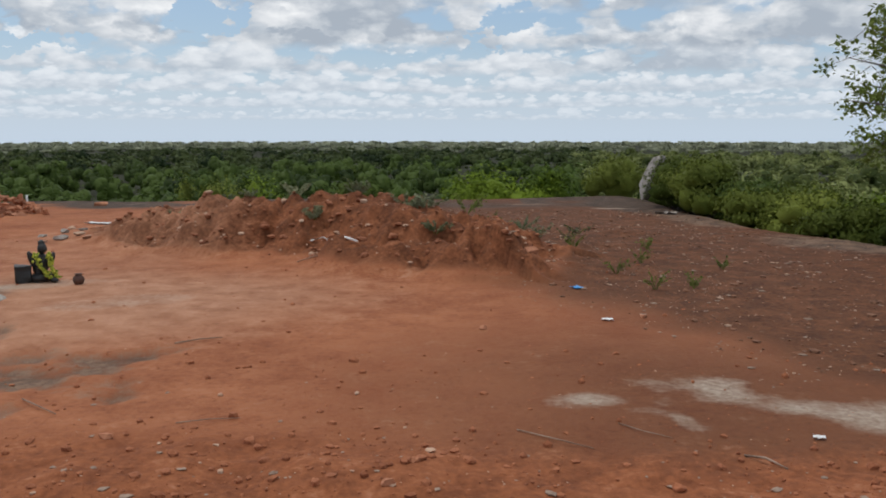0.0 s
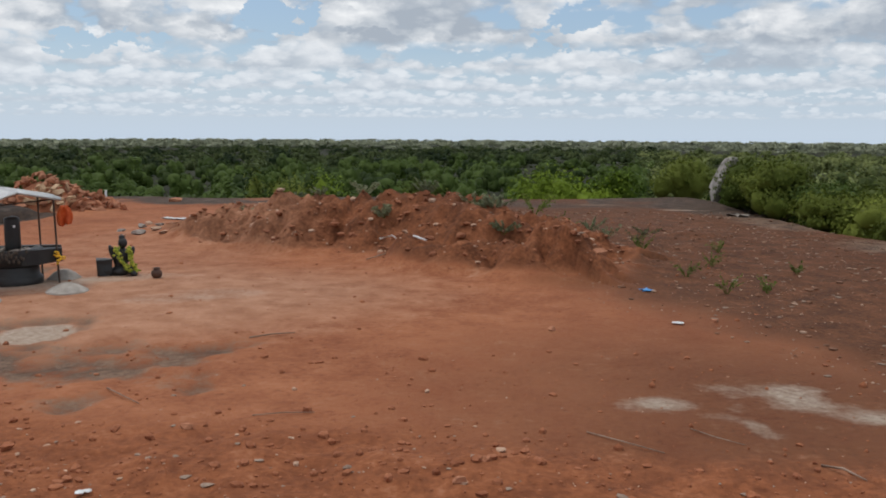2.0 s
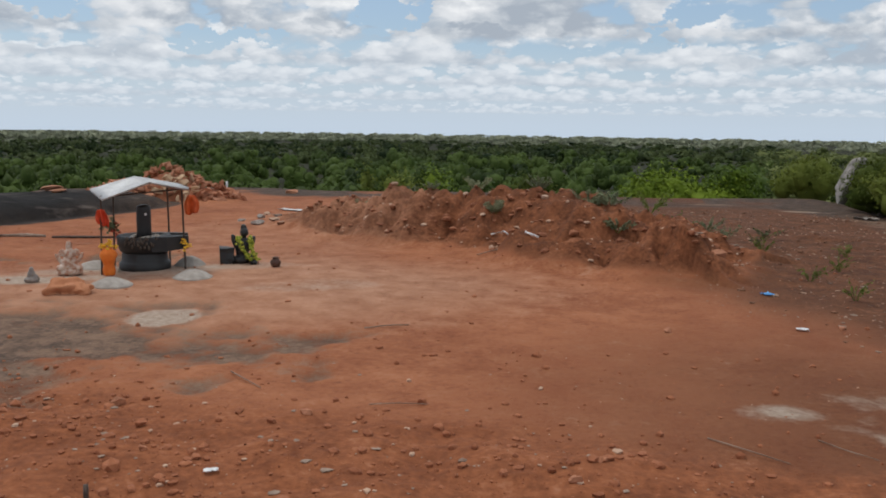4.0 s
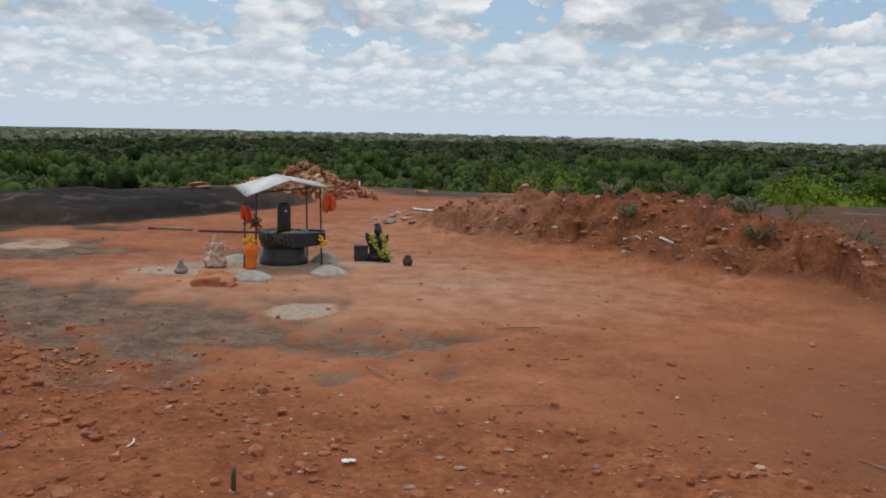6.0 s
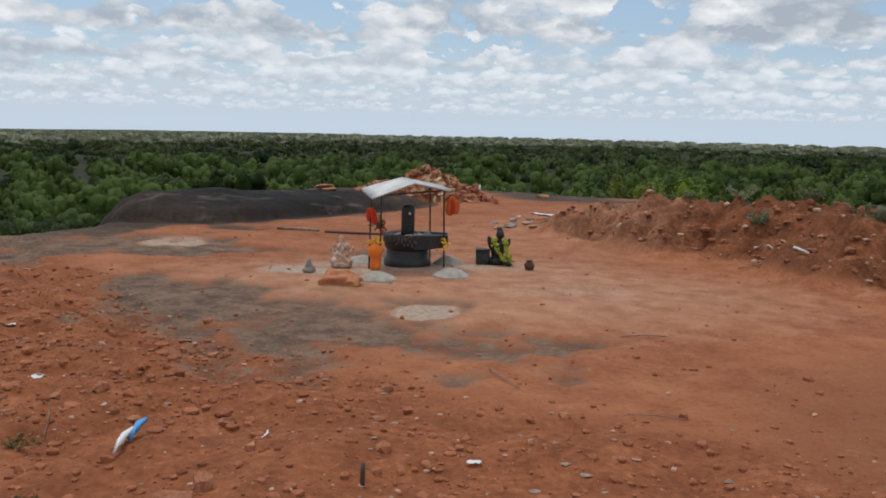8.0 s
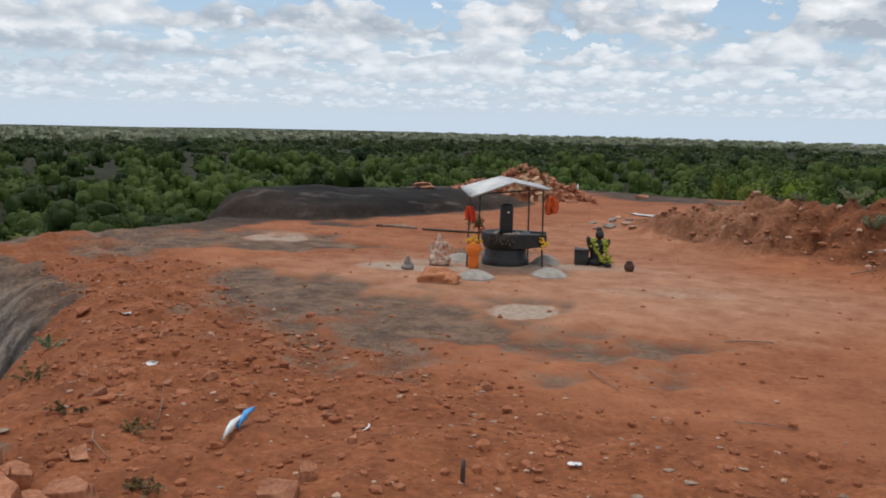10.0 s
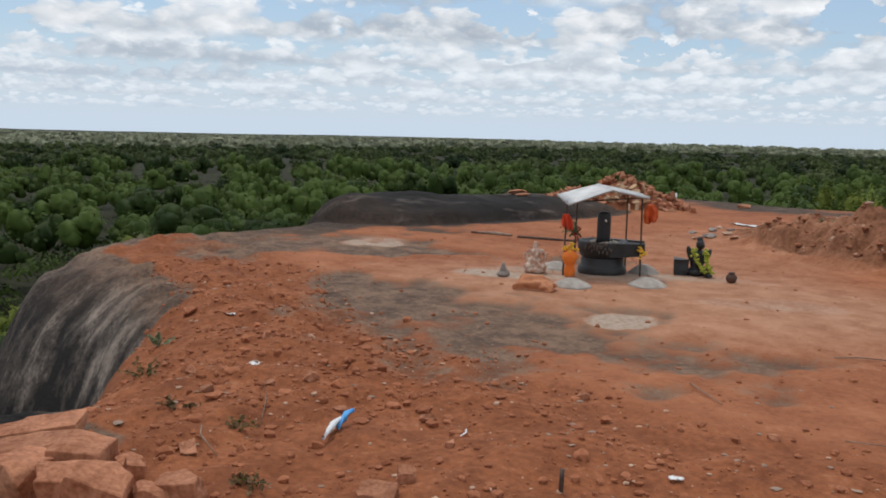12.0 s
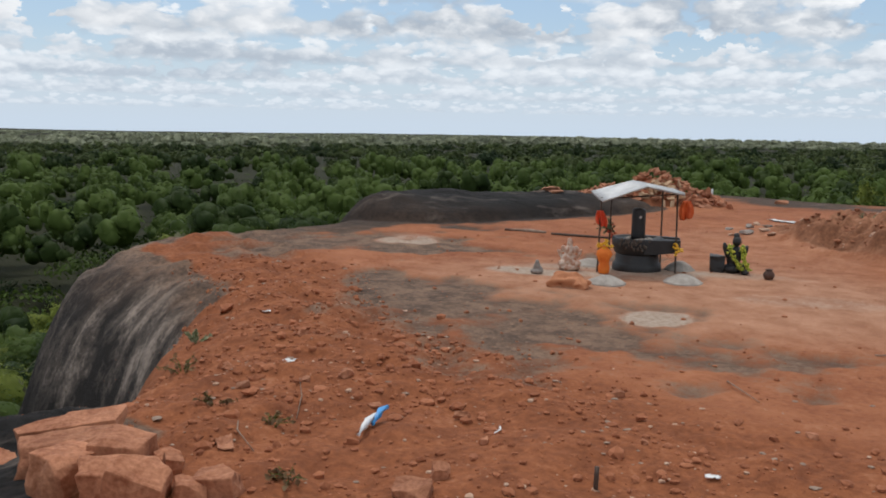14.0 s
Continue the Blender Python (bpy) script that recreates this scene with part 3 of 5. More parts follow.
def crown_leaves(rng, lobes, leaves, size, loose=0.24, cuts=1, core=0.54, shag=0.60):
    """Leafy masses with loose leaves all over them: corners, faces, and the way that each corner is shaded."""
    where, face, masses, mass_faces, mass_ways = [], [], [], [], []
    weight = np.array([l[3] * l[3] for l in lobes])
    heart = np.mean([l[:3] for l in lobes], axis=0) * np.array([1, 1, 0.8])
    ball_v, ball_f = lump_grid(max(cuts, 0))
    for l, part_of in zip(lobes, weight / weight.sum()):
        n = max(4, int(leaves * part_of))
        d = rng.randn(n, 3)
        d[:, 2] = np.where(d[:, 2] < -0.3, -d[:, 2], d[:, 2])
        d /= np.linalg.norm(d, axis=1)[:, None]
        dent = core + 0.12 + shag * rng.rand(n) ** 1.5
        p = np.array(l[:3]) + d * dent[:, None] * np.array([l[3], l[3], l[4]])
        out = p - heart
        out /= np.linalg.norm(out, axis=1)[:, None] + 1e-9
        where.append(p), face.append(0.7 * d + 0.6 * out + np.array([0, 0, 0.15]))
        if cuts >= 0:
            q = np.array(l[:3]) + ball_v * (core + 0.26 * rng.rand(len(ball_v)))[:, None] * np.array([l[3], l[3], l[4]])
            mass_faces.append(ball_f + sum(len(m) for m in masses))
            off = q - heart
            off /= np.linalg.norm(off, axis=1)[:, None] + 1e-9
            way_of = 0.75 * ball_v + 0.5 * off + 0.30 * rng.randn(len(ball_v), 3)
            masses.append(q), mass_ways.append(way_of / np.linalg.norm(way_of, axis=1)[:, None])
    face = np.concatenate(face)
    soft = face + 0.28 * rng.randn(len(face), 3) * np.linalg.norm(face, axis=1)[:, None]
    soft /= np.linalg.norm(soft, axis=1)[:, None]
    v = leaf_quads(rng, np.concatenate(where), face, size, loose)
    f, ways = quads(v), np.repeat(soft, 4, axis=0)
    if masses:
        f = np.concatenate([f] + [m + len(v) for m in mass_faces])
        v, ways = np.concatenate([v] + masses), np.concatenate([ways] + mass_ways)
    return v, f, ways


def leafy(name, verts, faces, ways, mat):
    me = mesh_of(name, verts, faces, True)
    me.normals_split_custom_set_from_vertices(ways.tolist())
    me.materials.append(mat)
    return me


def quads(verts):
    return np.arange(len(verts)).reshape(-1, 4)


def limb(bm, pts, radii, sides=7):
    """A tapered, bent limb through the points."""
    rings = []
    for k, (p, r) in enumerate(zip(pts, radii)):
        p = Vector(p)
        d = (Vector(pts[min(k + 1, len(pts) - 1)]) - Vector(pts[max(k - 1, 0)])).normalized()
        u = d.orthogonal().normalized()
        v = d.cross(u)
        rings.append([bm.verts.new(p + r * (math.cos(6.2832 * i / sides) * u + math.sin(6.2832 * i / sides) * v)) for i in range(sides)])
    for a, b in zip(rings, rings[1:]):
        best = min(range(sides), key=lambda o: (a[0].co - b[o].co).length)
        for i in range(sides):
            bm.faces.new((a[i], a[(i + 1) % sides], b[(i + 1 + best) % sides], b[(i + best) % sides]))
    bm.faces.new(rings[0][::-1]), bm.faces.new(rings[-1])


def done(bm, name, mat, smooth=False):
    me = bpy.data.meshes.new(name)
    bmesh.ops.recalc_face_normals(bm, faces=bm.faces)
    bm.to_mesh(me)
    bm.free()
    me.materials.append(mat)
    if smooth:
        me.polygons.foreach_set("use_smooth", np.ones(len(me.polygons), bool))
    return me


def part(name, what, mat, parent, label="", smooth=False):
    """One mesh under a thing or under a part; what is a bmesh or a mesh."""
    me = what if isinstance(what, bpy.types.Mesh) else done(what, name, mat, smooth)
    ob = new(name, me)
    ob.parent = parent
    return tagged(ob, label)


def base(name, m, label, category, group=""):
    ob = new(name)
    ob.empty_display_size = 0.1
    ob.matrix_basis = m
    return tagged(ob, label, category, group)


def trunk_mesh(rng, lobes, tall, thick):
    bm = bmesh.new()
    lean = rng.randn(2) * 0.25
    fork = Vector((lean[0], lean[1], tall * 0.32))
    limb(bm, [(0, 0, -0.4), (lean[0] * 0.3, lean[1] * 0.3, tall * 0.12), fork], [thick * 1.25, thick, thick * 0.8], 9)
    for l in lobes[:7]:
        end = Vector(l[:3])
        mid = fork.lerp(end, 0.5) + Vector((rng.randn() * 0.15, rng.randn() * 0.15, 0.2))
        limb(bm, [fork - Vector((0, 0, 0.15)), mid, end], [thick * 0.55, thick * 0.35, thick * 0.10], 6)
    return done(bm, "trunk", BARK, True)


def tree_kind(seed, wide, tall, count, leaves, size, mat, thick=0.14, loose=0.26):
    """The meshes of one kind of tree: trunk with limbs, and crown."""
    rng = np.random.RandomState(seed)
    lobes = lobes_of(rng, wide, tall, count)
    crown = leafy("crown", *crown_leaves(rng, lobes, leaves, size, loose), mat)
    return trunk_mesh(rng, lobes, tall, thick), crown


def plant_tree(kind, m, label, category="tree", group="trees below the hilltop", name="tree"):
    t = base(name, m, label, category, group)
    part("trunk", kind[0], None, t)
    part("crown", kind[1], None, t)
    return t


def stand_of_woods():
    rng = np.random.RandomState(12)
    def set_of(leaves, size):
        dark = [tree_kind(100 + k, 2.7 + 0.2 * k, 6.0 + 0.25 * k, 18 + k, leaves, size, LEAF_DARK, 0.16) for k in range(5)]
        dry = tree_kind(120, 2.6, 6.0, 14, leaves // 2, size, LEAF_DRY, 0.13)
        green = [tree_kind(130 + k, 2.8, 6.0, 18, leaves, size, LEAF_OLIVE, 0.15) for k in range(2)]
        return dark, dry, green

    fine, coarse = set_of(2800, 0.060), set_of(950, 0.095)
    spots = []
    for gx in np.arange(-95, 62, 4.3):
        for gy in np.arange(-16, 95, 4.3):
            x, y = gx + rng.uniform(-1.5, 1.5), gy + rng.uniform(-1.5, 1.5)
            az, r = math.degrees(math.atan2(-x, y)), math.hypot(x, y)
            luck = rng.rand(6)
            if r > 78 or not -40 < az < 86 or (az > 60 and r > 60):
                continue
            spots.append((x, y, luck))
    xs, ys = np.array([s[0] for s in spots]), np.array([s[1] for s in spots])
    out, zs = outside(xs, ys), ground_height(xs, ys)
    for (x, y, luck), o, z in zip(spots, out, zs):
        if o < (9.0 if y > 24 or x > 5 else 7.0 if x > -10 else 5.0) or (x > 4 and y > 10 and o < 9.0):
            continue
        dark, dry, green = fine if math.hypot(x, y) < 46 else coarse
        which = dry if luck[0] > 0.93 else green[int(luck[1] * 2)] if luck[0] > (0.35 if x > 4 else 0.62) else dark[int(luck[1] * 5)]
        size = 0.75 + 0.45 * luck[2]
        head = -1.0 - 0.010 * math.hypot(x, y) - 2.4 * luck[5] if y > 24 else -2.6 - 3.6 * luck[5]
        head -= 1.6 * (x > 10)
        size = min(size, max(0.45, (head - z) / 6.6))
        label = "grey half-dry tree with thin leaves below the hill" if which is dry else "bright green leafy tree in the woods below" if which in green else "dark green broad-crowned tree in the woods below"
        plant_tree(which, pose(x, y, z - 0.2, 0, 0, luck[3] * 360) @ Matrix.Scale(size, 4), label)


def woods(name, mat, lo, hi, step, wide, tall, leaves, size, label, seed, az=(-42, 80), slopes=(0.0125, 0.0125), cuts=0, lobes=8, bias=0.0):
    """Far woods: crowns of leaf masses, one by one, joined; slopes: how the tops fall away ahead and to the left."""
    rng = np.random.RandomState(seed)
    bits, tones, ways, faces = [], [], [], []
    kinds = [crown_leaves(rng, lobes_of(rng, wide, tall, lobes), leaves, size, 0.24, cuts) for k in range(8)]
    px, py = [], []
    r = lo
    while r < hi:
        d = step * (1 + 0.45 * max(0, r - lo) / lo)
        n = int(r * radians(az[1] - az[0]) / d)
        a = np.radians(az[0] + (az[1] - az[0]) * (np.arange(n) + rng.rand(n)) / n)
        rr = r + d * (rng.rand(n) - 0.5)
        px.append(-rr * np.sin(a)), py.append(rr * np.cos(a))
        r += d * 0.9
    px, py = np.concatenate(px), np.concatenate(py)
    free = outside(px, py) > 5.5
    px, py = px[free], py[free]
    pz = ground_height(px, py)
    count = 0
    for x, y, z in zip(px, py, pz):
        k, f, way_of = kinds[rng.randint(8)]
        a, s = rng.rand() * 6.283, 0.75 + 0.5 * rng.rand()
        c, n = math.cos(a), math.sin(a)
        far = math.hypot(x, y)
        grown = 1.0 + 0.25 * max(0, far - lo) / lo
        slope = slopes[0] + (slopes[1] - slopes[0]) * float(ease(math.degrees(math.atan2(-x, y)), 22, 66))
        s = min(s * grown, max(0.3, (1.6 - slope * far - (2.4 + 0.010 * far) * rng.rand() - z) / tall))
        tones.append(np.full(len(k), bias + rng.uniform(-0.42, 0.30) + 0.30 * (rng.rand() > 0.86), np.float32))
        v = k * np.array([max(s, 0.75 * grown), max(s, 0.75 * grown), s])
        ways.append(np.stack([way_of[:, 0] * c - way_of[:, 1] * n, way_of[:, 0] * n + way_of[:, 1] * c, way_of[:, 2]], 1))
        bits.append(np.stack([v[:, 0] * c - v[:, 1] * n + x, v[:, 0] * n + v[:, 1] * c + y, v[:, 2] + z], 1))
        faces.append(f + count)
        count += len(k)
    me = leafy(name, np.concatenate(bits), np.concatenate(faces), np.concatenate(ways), mat)
    me.attributes.new("tone", "FLOAT", "POINT").data.foreach_set("value", np.concatenate(tones))
    tagged(new(name, me), label, "forest", kind="stuff")


stand_of_woods()
woods("forest", LEAF_DARK, 76, 230, 6.2, 2.9, 7.6, 110, 0.20, "dense dark green forest on the plain below the hill", 31, (-9.5, 80), (0.0125, 0.0195), 1)
# right-hand woods: the tone bias adds to the sunlight in their colour
woods("sunlit_forest", LEAF_SUNNY, 76, 420, 5.2, 3.4, 7.6, 90, 0.30, "forest on a low rise with sunlight put into its yellow-green leaf colour", 35, (-42, -8.5), (0.0115, 0.0115), 0, 8, 0.30)
woods("far_forest", LEAF_FAR_HAZE, 225, 750, 11.0, 4.6, 8.4, 46, 0.60, "dark green forest stretching away, greyed in colour for haze", 32, (-10, 80), (0.0125, 0.0200))
# horizon woods: leaf tone biased lighter, as part of the painted haze
woods("distant_forest", LEAF_HAZY, 700, 2600, 27, 13, 11, 8, 3.0, "forest at the horizon with haze put into its pale leaf colour", 33, (-42, 80), (0.0088, 0.0122), 0, 5, 0.25)
woods("undergrowth", LEAF_DARK, 20, 84, 3.0, 2.3, 2.6, 330, 0.10, "dark green undergrowth between the trees", 36, (-42, 88), cuts=-1)

# ---- the shrine ----
def gz(x, y):
    return float(ground_height(np.array([x]), np.array([y]))[0])


def lathe(profile, sides=28, bm=None, at=(0, 0, 0), wobble=0.0, seed=0):
    """A body turned from (radius, height) pairs, bottom first."""
    bm = bm or bmesh.new()
    rng = random.Random(seed)
    rings = []
    for r, z in profile:
        rings.append([bm.verts.new((at[0] + r * (1 + wobble * (rng.random() - 0.5)) * math.cos(6.28319 * i / sides), at[1] + r * (1 + wobble * (rng.random() - 0.5)) * math.sin(6.28319 * i / sides), at[2] + z)) for i in range(sides)])
    for a, b in zip(rings, rings[1:]):
        for i in range(sides):
            bm.faces.new((a[i], a[(i + 1) % sides], b[(i + 1) % sides], b[i]))
    bm.faces.new(rings[0][::-1]), bm.faces.new(rings[-1])
    return bm


def ball(bm, at, size, seed=0, rag=0.15, level=2):
    """An uneven ball; size along the three axes."""
    made = bmesh.ops.create_icosphere(bm, subdivisions=level, radius=1.0)["verts"]
    for v in made:
        d = v.co.copy()
        k = 1 + rag * noise.noise(d * 1.7 + Vector((seed * 7.3, seed * 3.1, 0)))
        v.co = Vector(at) + Vector((d.x * size[0], d.y * size[1], d.z * size[2])) * k
    return bm


def boulder_shape(size, seed, points=15, steps=2):
    """A broken stone: the hull of points near a rounded box, with worn edges and a rough skin."""
    rng = random.Random(seed)
    bm = bmesh.new()
    for k in range(points):
        d = Vector((rng.gauss(0, 1), rng.gauss(0, 1), rng.gauss(0, 1)))
        d /= max(abs(d.x), abs(d.y), abs(d.z))
        d = d.lerp(d.normalized(), 0.35) * (0.80 + 0.25 * rng.random())
        bm.verts.new((d.x * 0.5, d.y * 0.5, d.z * 0.5))
    bmesh.ops.convex_hull(bm, input=bm.verts[:])
    loose = [v for v in bm.verts if not v.link_faces]
    bmesh.ops.delete(bm, geom=loose, context="VERTS")
    bmesh.ops.dissolve_limit(bm, angle_limit=0.25, verts=bm.verts[:], edges=bm.edges[:])
    bmesh.ops.bevel(bm, geom=bm.edges[:], offset=0.035, segments=min(steps, 1) + 1, affect="EDGES", profile=0.6)
    bmesh.ops.triangulate(bm, faces=bm.faces[:])
    for v in bm.verts:
        v.co = Vector((v.co.x * size[0], v.co.y * size[1], v.co.z * size[2]))
    for step in range(steps):
        long = [e for e in bm.edges if e.calc_length() > 0.16 * max(size)]
        if long:
            bmesh.ops.subdivide_edges(bm, edges=long, cuts=1)
            bmesh.ops.triangulate(bm, faces=bm.faces[:])
    for v in bm.verts:
        k = noise.noise(v.co * (2.2 / min(size)) + Vector((seed * 5.1, 0, 0))) + 0.5 * noise.noise(v.co * (5.5 / min(size)))
        v.co += v.co.normalized() * k * 0.06 * min(size)
    return bm


def hewn(size, seed, cut=0.22, soft=0.03):
    """A rough-broken block: a box with uneven faces, split corners and worn edges."""
    rng = random.Random(seed)
    bm = bmesh.new()
    bmesh.ops.create_cube(bm, size=1.0)
    for v in bm.verts:
        v.co = Vector((v.co.x * (1 + cut * (rng.random() - 0.5) * 1.6), v.co.y * (1 + cut * (rng.random() - 0.5) * 1.6), v.co.z * (1 + cut * (rng.random() - 0.5) * 1.6)))
    for k in range(3):
        d = Vector((rng.choice((-1, 1)), rng.choice((-1, 1)), rng.choice((-0.3, 1)))).normalized()
        cutat = d * (0.52 + 0.16 * rng.random())
        made = bmesh.ops.bisect_plane(bm, geom=bm.verts[:] + bm.edges[:] + bm.faces[:], plane_co=cutat, plane_no=d, clear_outer=True)
        edges = [e for e in made["geom_cut"] if isinstance(e, bmesh.types.BMEdge)]
        if edges:
            bmesh.ops.contextual_create(bm, geom=edges)
    for v in bm.verts:
        v.co = Vector((v.co.x * size[0], v.co.y * size[1], v.co.z * size[2]))
    bmesh.ops.bevel(bm, geom=bm.edges[:], offset=soft * min(size) * 2, segments=2, affect="EDGES", profile=0.6)
    bmesh.ops.triangulate(bm, faces=bm.faces[:])
    bmesh.ops.subdivide_edges(bm, edges=[e for e in bm.edges if e.calc_length() > 0.3 * min(size)], cuts=1, use_grid_fill=False)
    bmesh.ops.triangulate(bm, faces=bm.faces[:])
    if size[0] > 0.2 and seed < 400 and seed > 300:
        bmesh.ops.subdivide_edges(bm, edges=[e for e in bm.edges if e.calc_length() > 0.16 * min(size)], cuts=1)
        bmesh.ops.triangulate(bm, faces=bm.faces[:])
    for v in bm.verts:
        k = noise.noise(v.co * (1.6 / min(size)) + Vector((seed * 5.1, 0, 0)))
        v.co += v.co.normalized() * (k * 0.14 + 0.07 * noise.noise(v.co * (4.5 / min(size)))) * min(size)
    return bm


SHRINE = pose(-7.33, 13.06, gz(-7.33, 13.06), 0, 0, 29.3)


def lingam():
    t = base("lingam", SHRINE, "oiled black stone lingam on a round spouted pedestal", "shrine stone")
    mid = (-0.13, 0, 0)
    part("pedestal", lathe([(0.40, -0.03), (0.41, 0.02), (0.405, 0.10), (0.385, 0.125), (0.365, 0.15), (0.36, 0.25), (0.35, 0.29)], 40, at=mid), BLACK_STONE, t, smooth=True)
    bm = lathe([(0.35, 0.275), (0.385, 0.30), (0.405, 0.36), (0.425, 0.40), (0.43, 0.53), (0.42, 0.55), (0.385, 0.55), (0.36, 0.525), (0.14, 0.515), (0.05, 0.515)], 44, at=mid)
    dish = part("basin", bm, BLACK_STONE, t, smooth=True)
    bm = bmesh.new()
    lip = [(-0.02, -0.40), (0.22, -0.36), (0.46, -0.27), (0.56, -0.22), (0.56, 0.22), (0.46, 0.27), (0.22, 0.36), (-0.02, 0.40)]
    low = [bm.verts.new((x, y, 0.315 + 0.10 * max(0.0, x - 0.25))) for x, y in lip]
    top = [bm.verts.new((x, y, 0.548)) for x, y in lip]
    inner = [bm.verts.new((x, y * 0.65, 0.548)) for x, y in lip]
    deep = [bm.verts.new((x, y * 0.6, 0.518)) for x, y in lip]
    n = len(lip)
    for i in range(n):
        j = (i + 1) % n
        for a, b in ((low, top), (top, inner), (inner, deep)):
            bm.faces.new((a[i], a[j], b[j], b[i]))
    bm.faces.new(deep), bm.faces.new(low[::-1])
    part("spout", bm, BLACK_STONE, dish)
    part("shaft", lathe([(0.118, 0.50), (0.116, 0.60), (0.115, 0.80), (0.114, 0.98), (0.108, 1.015), (0.085, 1.038), (0.040, 1.05), (0.010, 1.053)], 32, at=mid), BLACK_STONE, t, smooth=True)
    bm = bmesh.new()
    rng = random.Random(14)
    for k in range(34):
        a, u = -1.75 + 0.35 * rng.gauss(0, 1), rng.random() ** 1.4
        ball(bm, (-0.13 + 0.435 * math.cos(a), 0.435 * math.sin(a), 0.545 - 0.17 * u), (0.020, 0.008, 0.034), k, 0.5, 1)
    part("drip_stain", bm, mottled("dried_milk_and_ash", (0.035, 0.028, 0.022), (0.16, 0.12, 0.09), 24, 90), t, "dried brownish milk run over the rim", True)["kind"] = "stuff"
    bm = bmesh.new()
    rng = random.Random(4)
    for k in range(26):
        a, r = rng.random() * 6.28, 0.15 + 0.10 * rng.random()
        ball(bm, (-0.13 + r * math.cos(a), r * math.sin(a), 0.535), (0.035, 0.03, 0.018), k, 0.5, 1)
    part("offering_flowers", bm, mottled("pale_petals", (0.45, 0.36, 0.28), (0.70, 0.62, 0.55), 30, 90), t, "small heap of withered pale petals", True)["kind"] = "stuff"
    bm = bmesh.new()
    ball(bm, (-0.10, -0.113, 0.90), (0.02, 0.008, 0.02), 3, 0.1, 2)
    part("ash_mark", bm, PLASTIC_WHITE, t, "small round mark of white ash")


def canopy():
    t = base("canopy", SHRINE, "thin iron posts carrying a bent corrugated zinc roof", "canopy")
    for x, y, x2, y2, top in ((-0.77, -0.53, -0.74, -0.53, 1.245), (-0.62, 0.36, -0.60, 0.34, 1.34), (0.27, 0.44, 0.25, 0.36, 1.39), (0.50, -0.25, 0.47, -0.28, 1.325)):
        bm = bmesh.new()
        limb(bm, [(x, y, -0.12), ((x + x2) / 2, (y + y2) / 2, 0.6), (x2, y2, top)], [0.016, 0.015, 0.015], 8)
        part("post", bm, IRON, t)
    for a, b in (((-0.74, -0.53, 1.22), (0.50, -0.27, 1.32)), ((-0.62, 0.34, 1.335), (0.30, 0.37, 1.385)), ((-0.74, -0.55, 1.225), (-0.60, 0.36, 1.325)), ((0.47, -0.30, 1.32), (0.25, 0.38, 1.375))):
        bm = bmesh.new()
        limb(bm, [a, b], [0.013, 0.013], 6)
        part("rail", bm, IRON, t)

    def sheet(a, b, c, d, waves, depth=0.026):
        """A corrugated sheet with edge ab, its waves running from ab to dc."""
        bm = bmesh.new()
        a, b, c, d = (Vector(v) for v in (a, b, c, d))
        nu, nv = waves * 6, 5
        up = (b - a).cross(d - a).normalized()
        up = up if up.z > 0 else -up
        grid = [[], []]
        for layer in (0, 1):
            for i in range(nu + 1):
                u = i / nu
                row = []
                for j in range(nv + 1):
                    v = j / nv
                    p = a.lerp(b, u).lerp(d.lerp(c, u), v)
                    p = p + up * (depth * math.sin(u * waves * 6.28319) + 0.01 * noise.noise(p * 4) - 0.003 * layer)
                    row.append(bm.verts.new(p))
                grid[layer].append(row)
        for layer in (0, 1):
            for i in range(nu):
                for j in range(nv):
                    g = grid[layer]
                    bm.faces.new((g[i][j], g[i + 1][j], g[i + 1][j + 1], g[i][j + 1]))
        for i in range(nu):
            for j in (0, nv):
                bm.faces.new((grid[0][i][j], grid[0][i + 1][j], grid[1][i + 1][j], grid[1][i][j]))
        for j in range(nv):
            for i in (0, nu):
                bm.faces.new((grid[0][i][j], grid[0][i][j + 1], grid[1][i][j + 1], grid[1][i][j]))
        return bm

    part("roof_sheet", sheet((-0.96, 0.36, 1.27), (-0.72, -0.74, 1.20), (0.0, -0.66, 1.47), (-0.25, 0.40, 1.475), 8), SHEET, t, "pale weathered zinc sheet", True)
    part("roof_sheet", sheet((-0.26, 0.40, 1.468), (-0.01, -0.66, 1.463), (0.58, -0.56, 1.335), (0.44, 0.36, 1.345), 9), SHEET, t, "pale weathered zinc sheet", True)


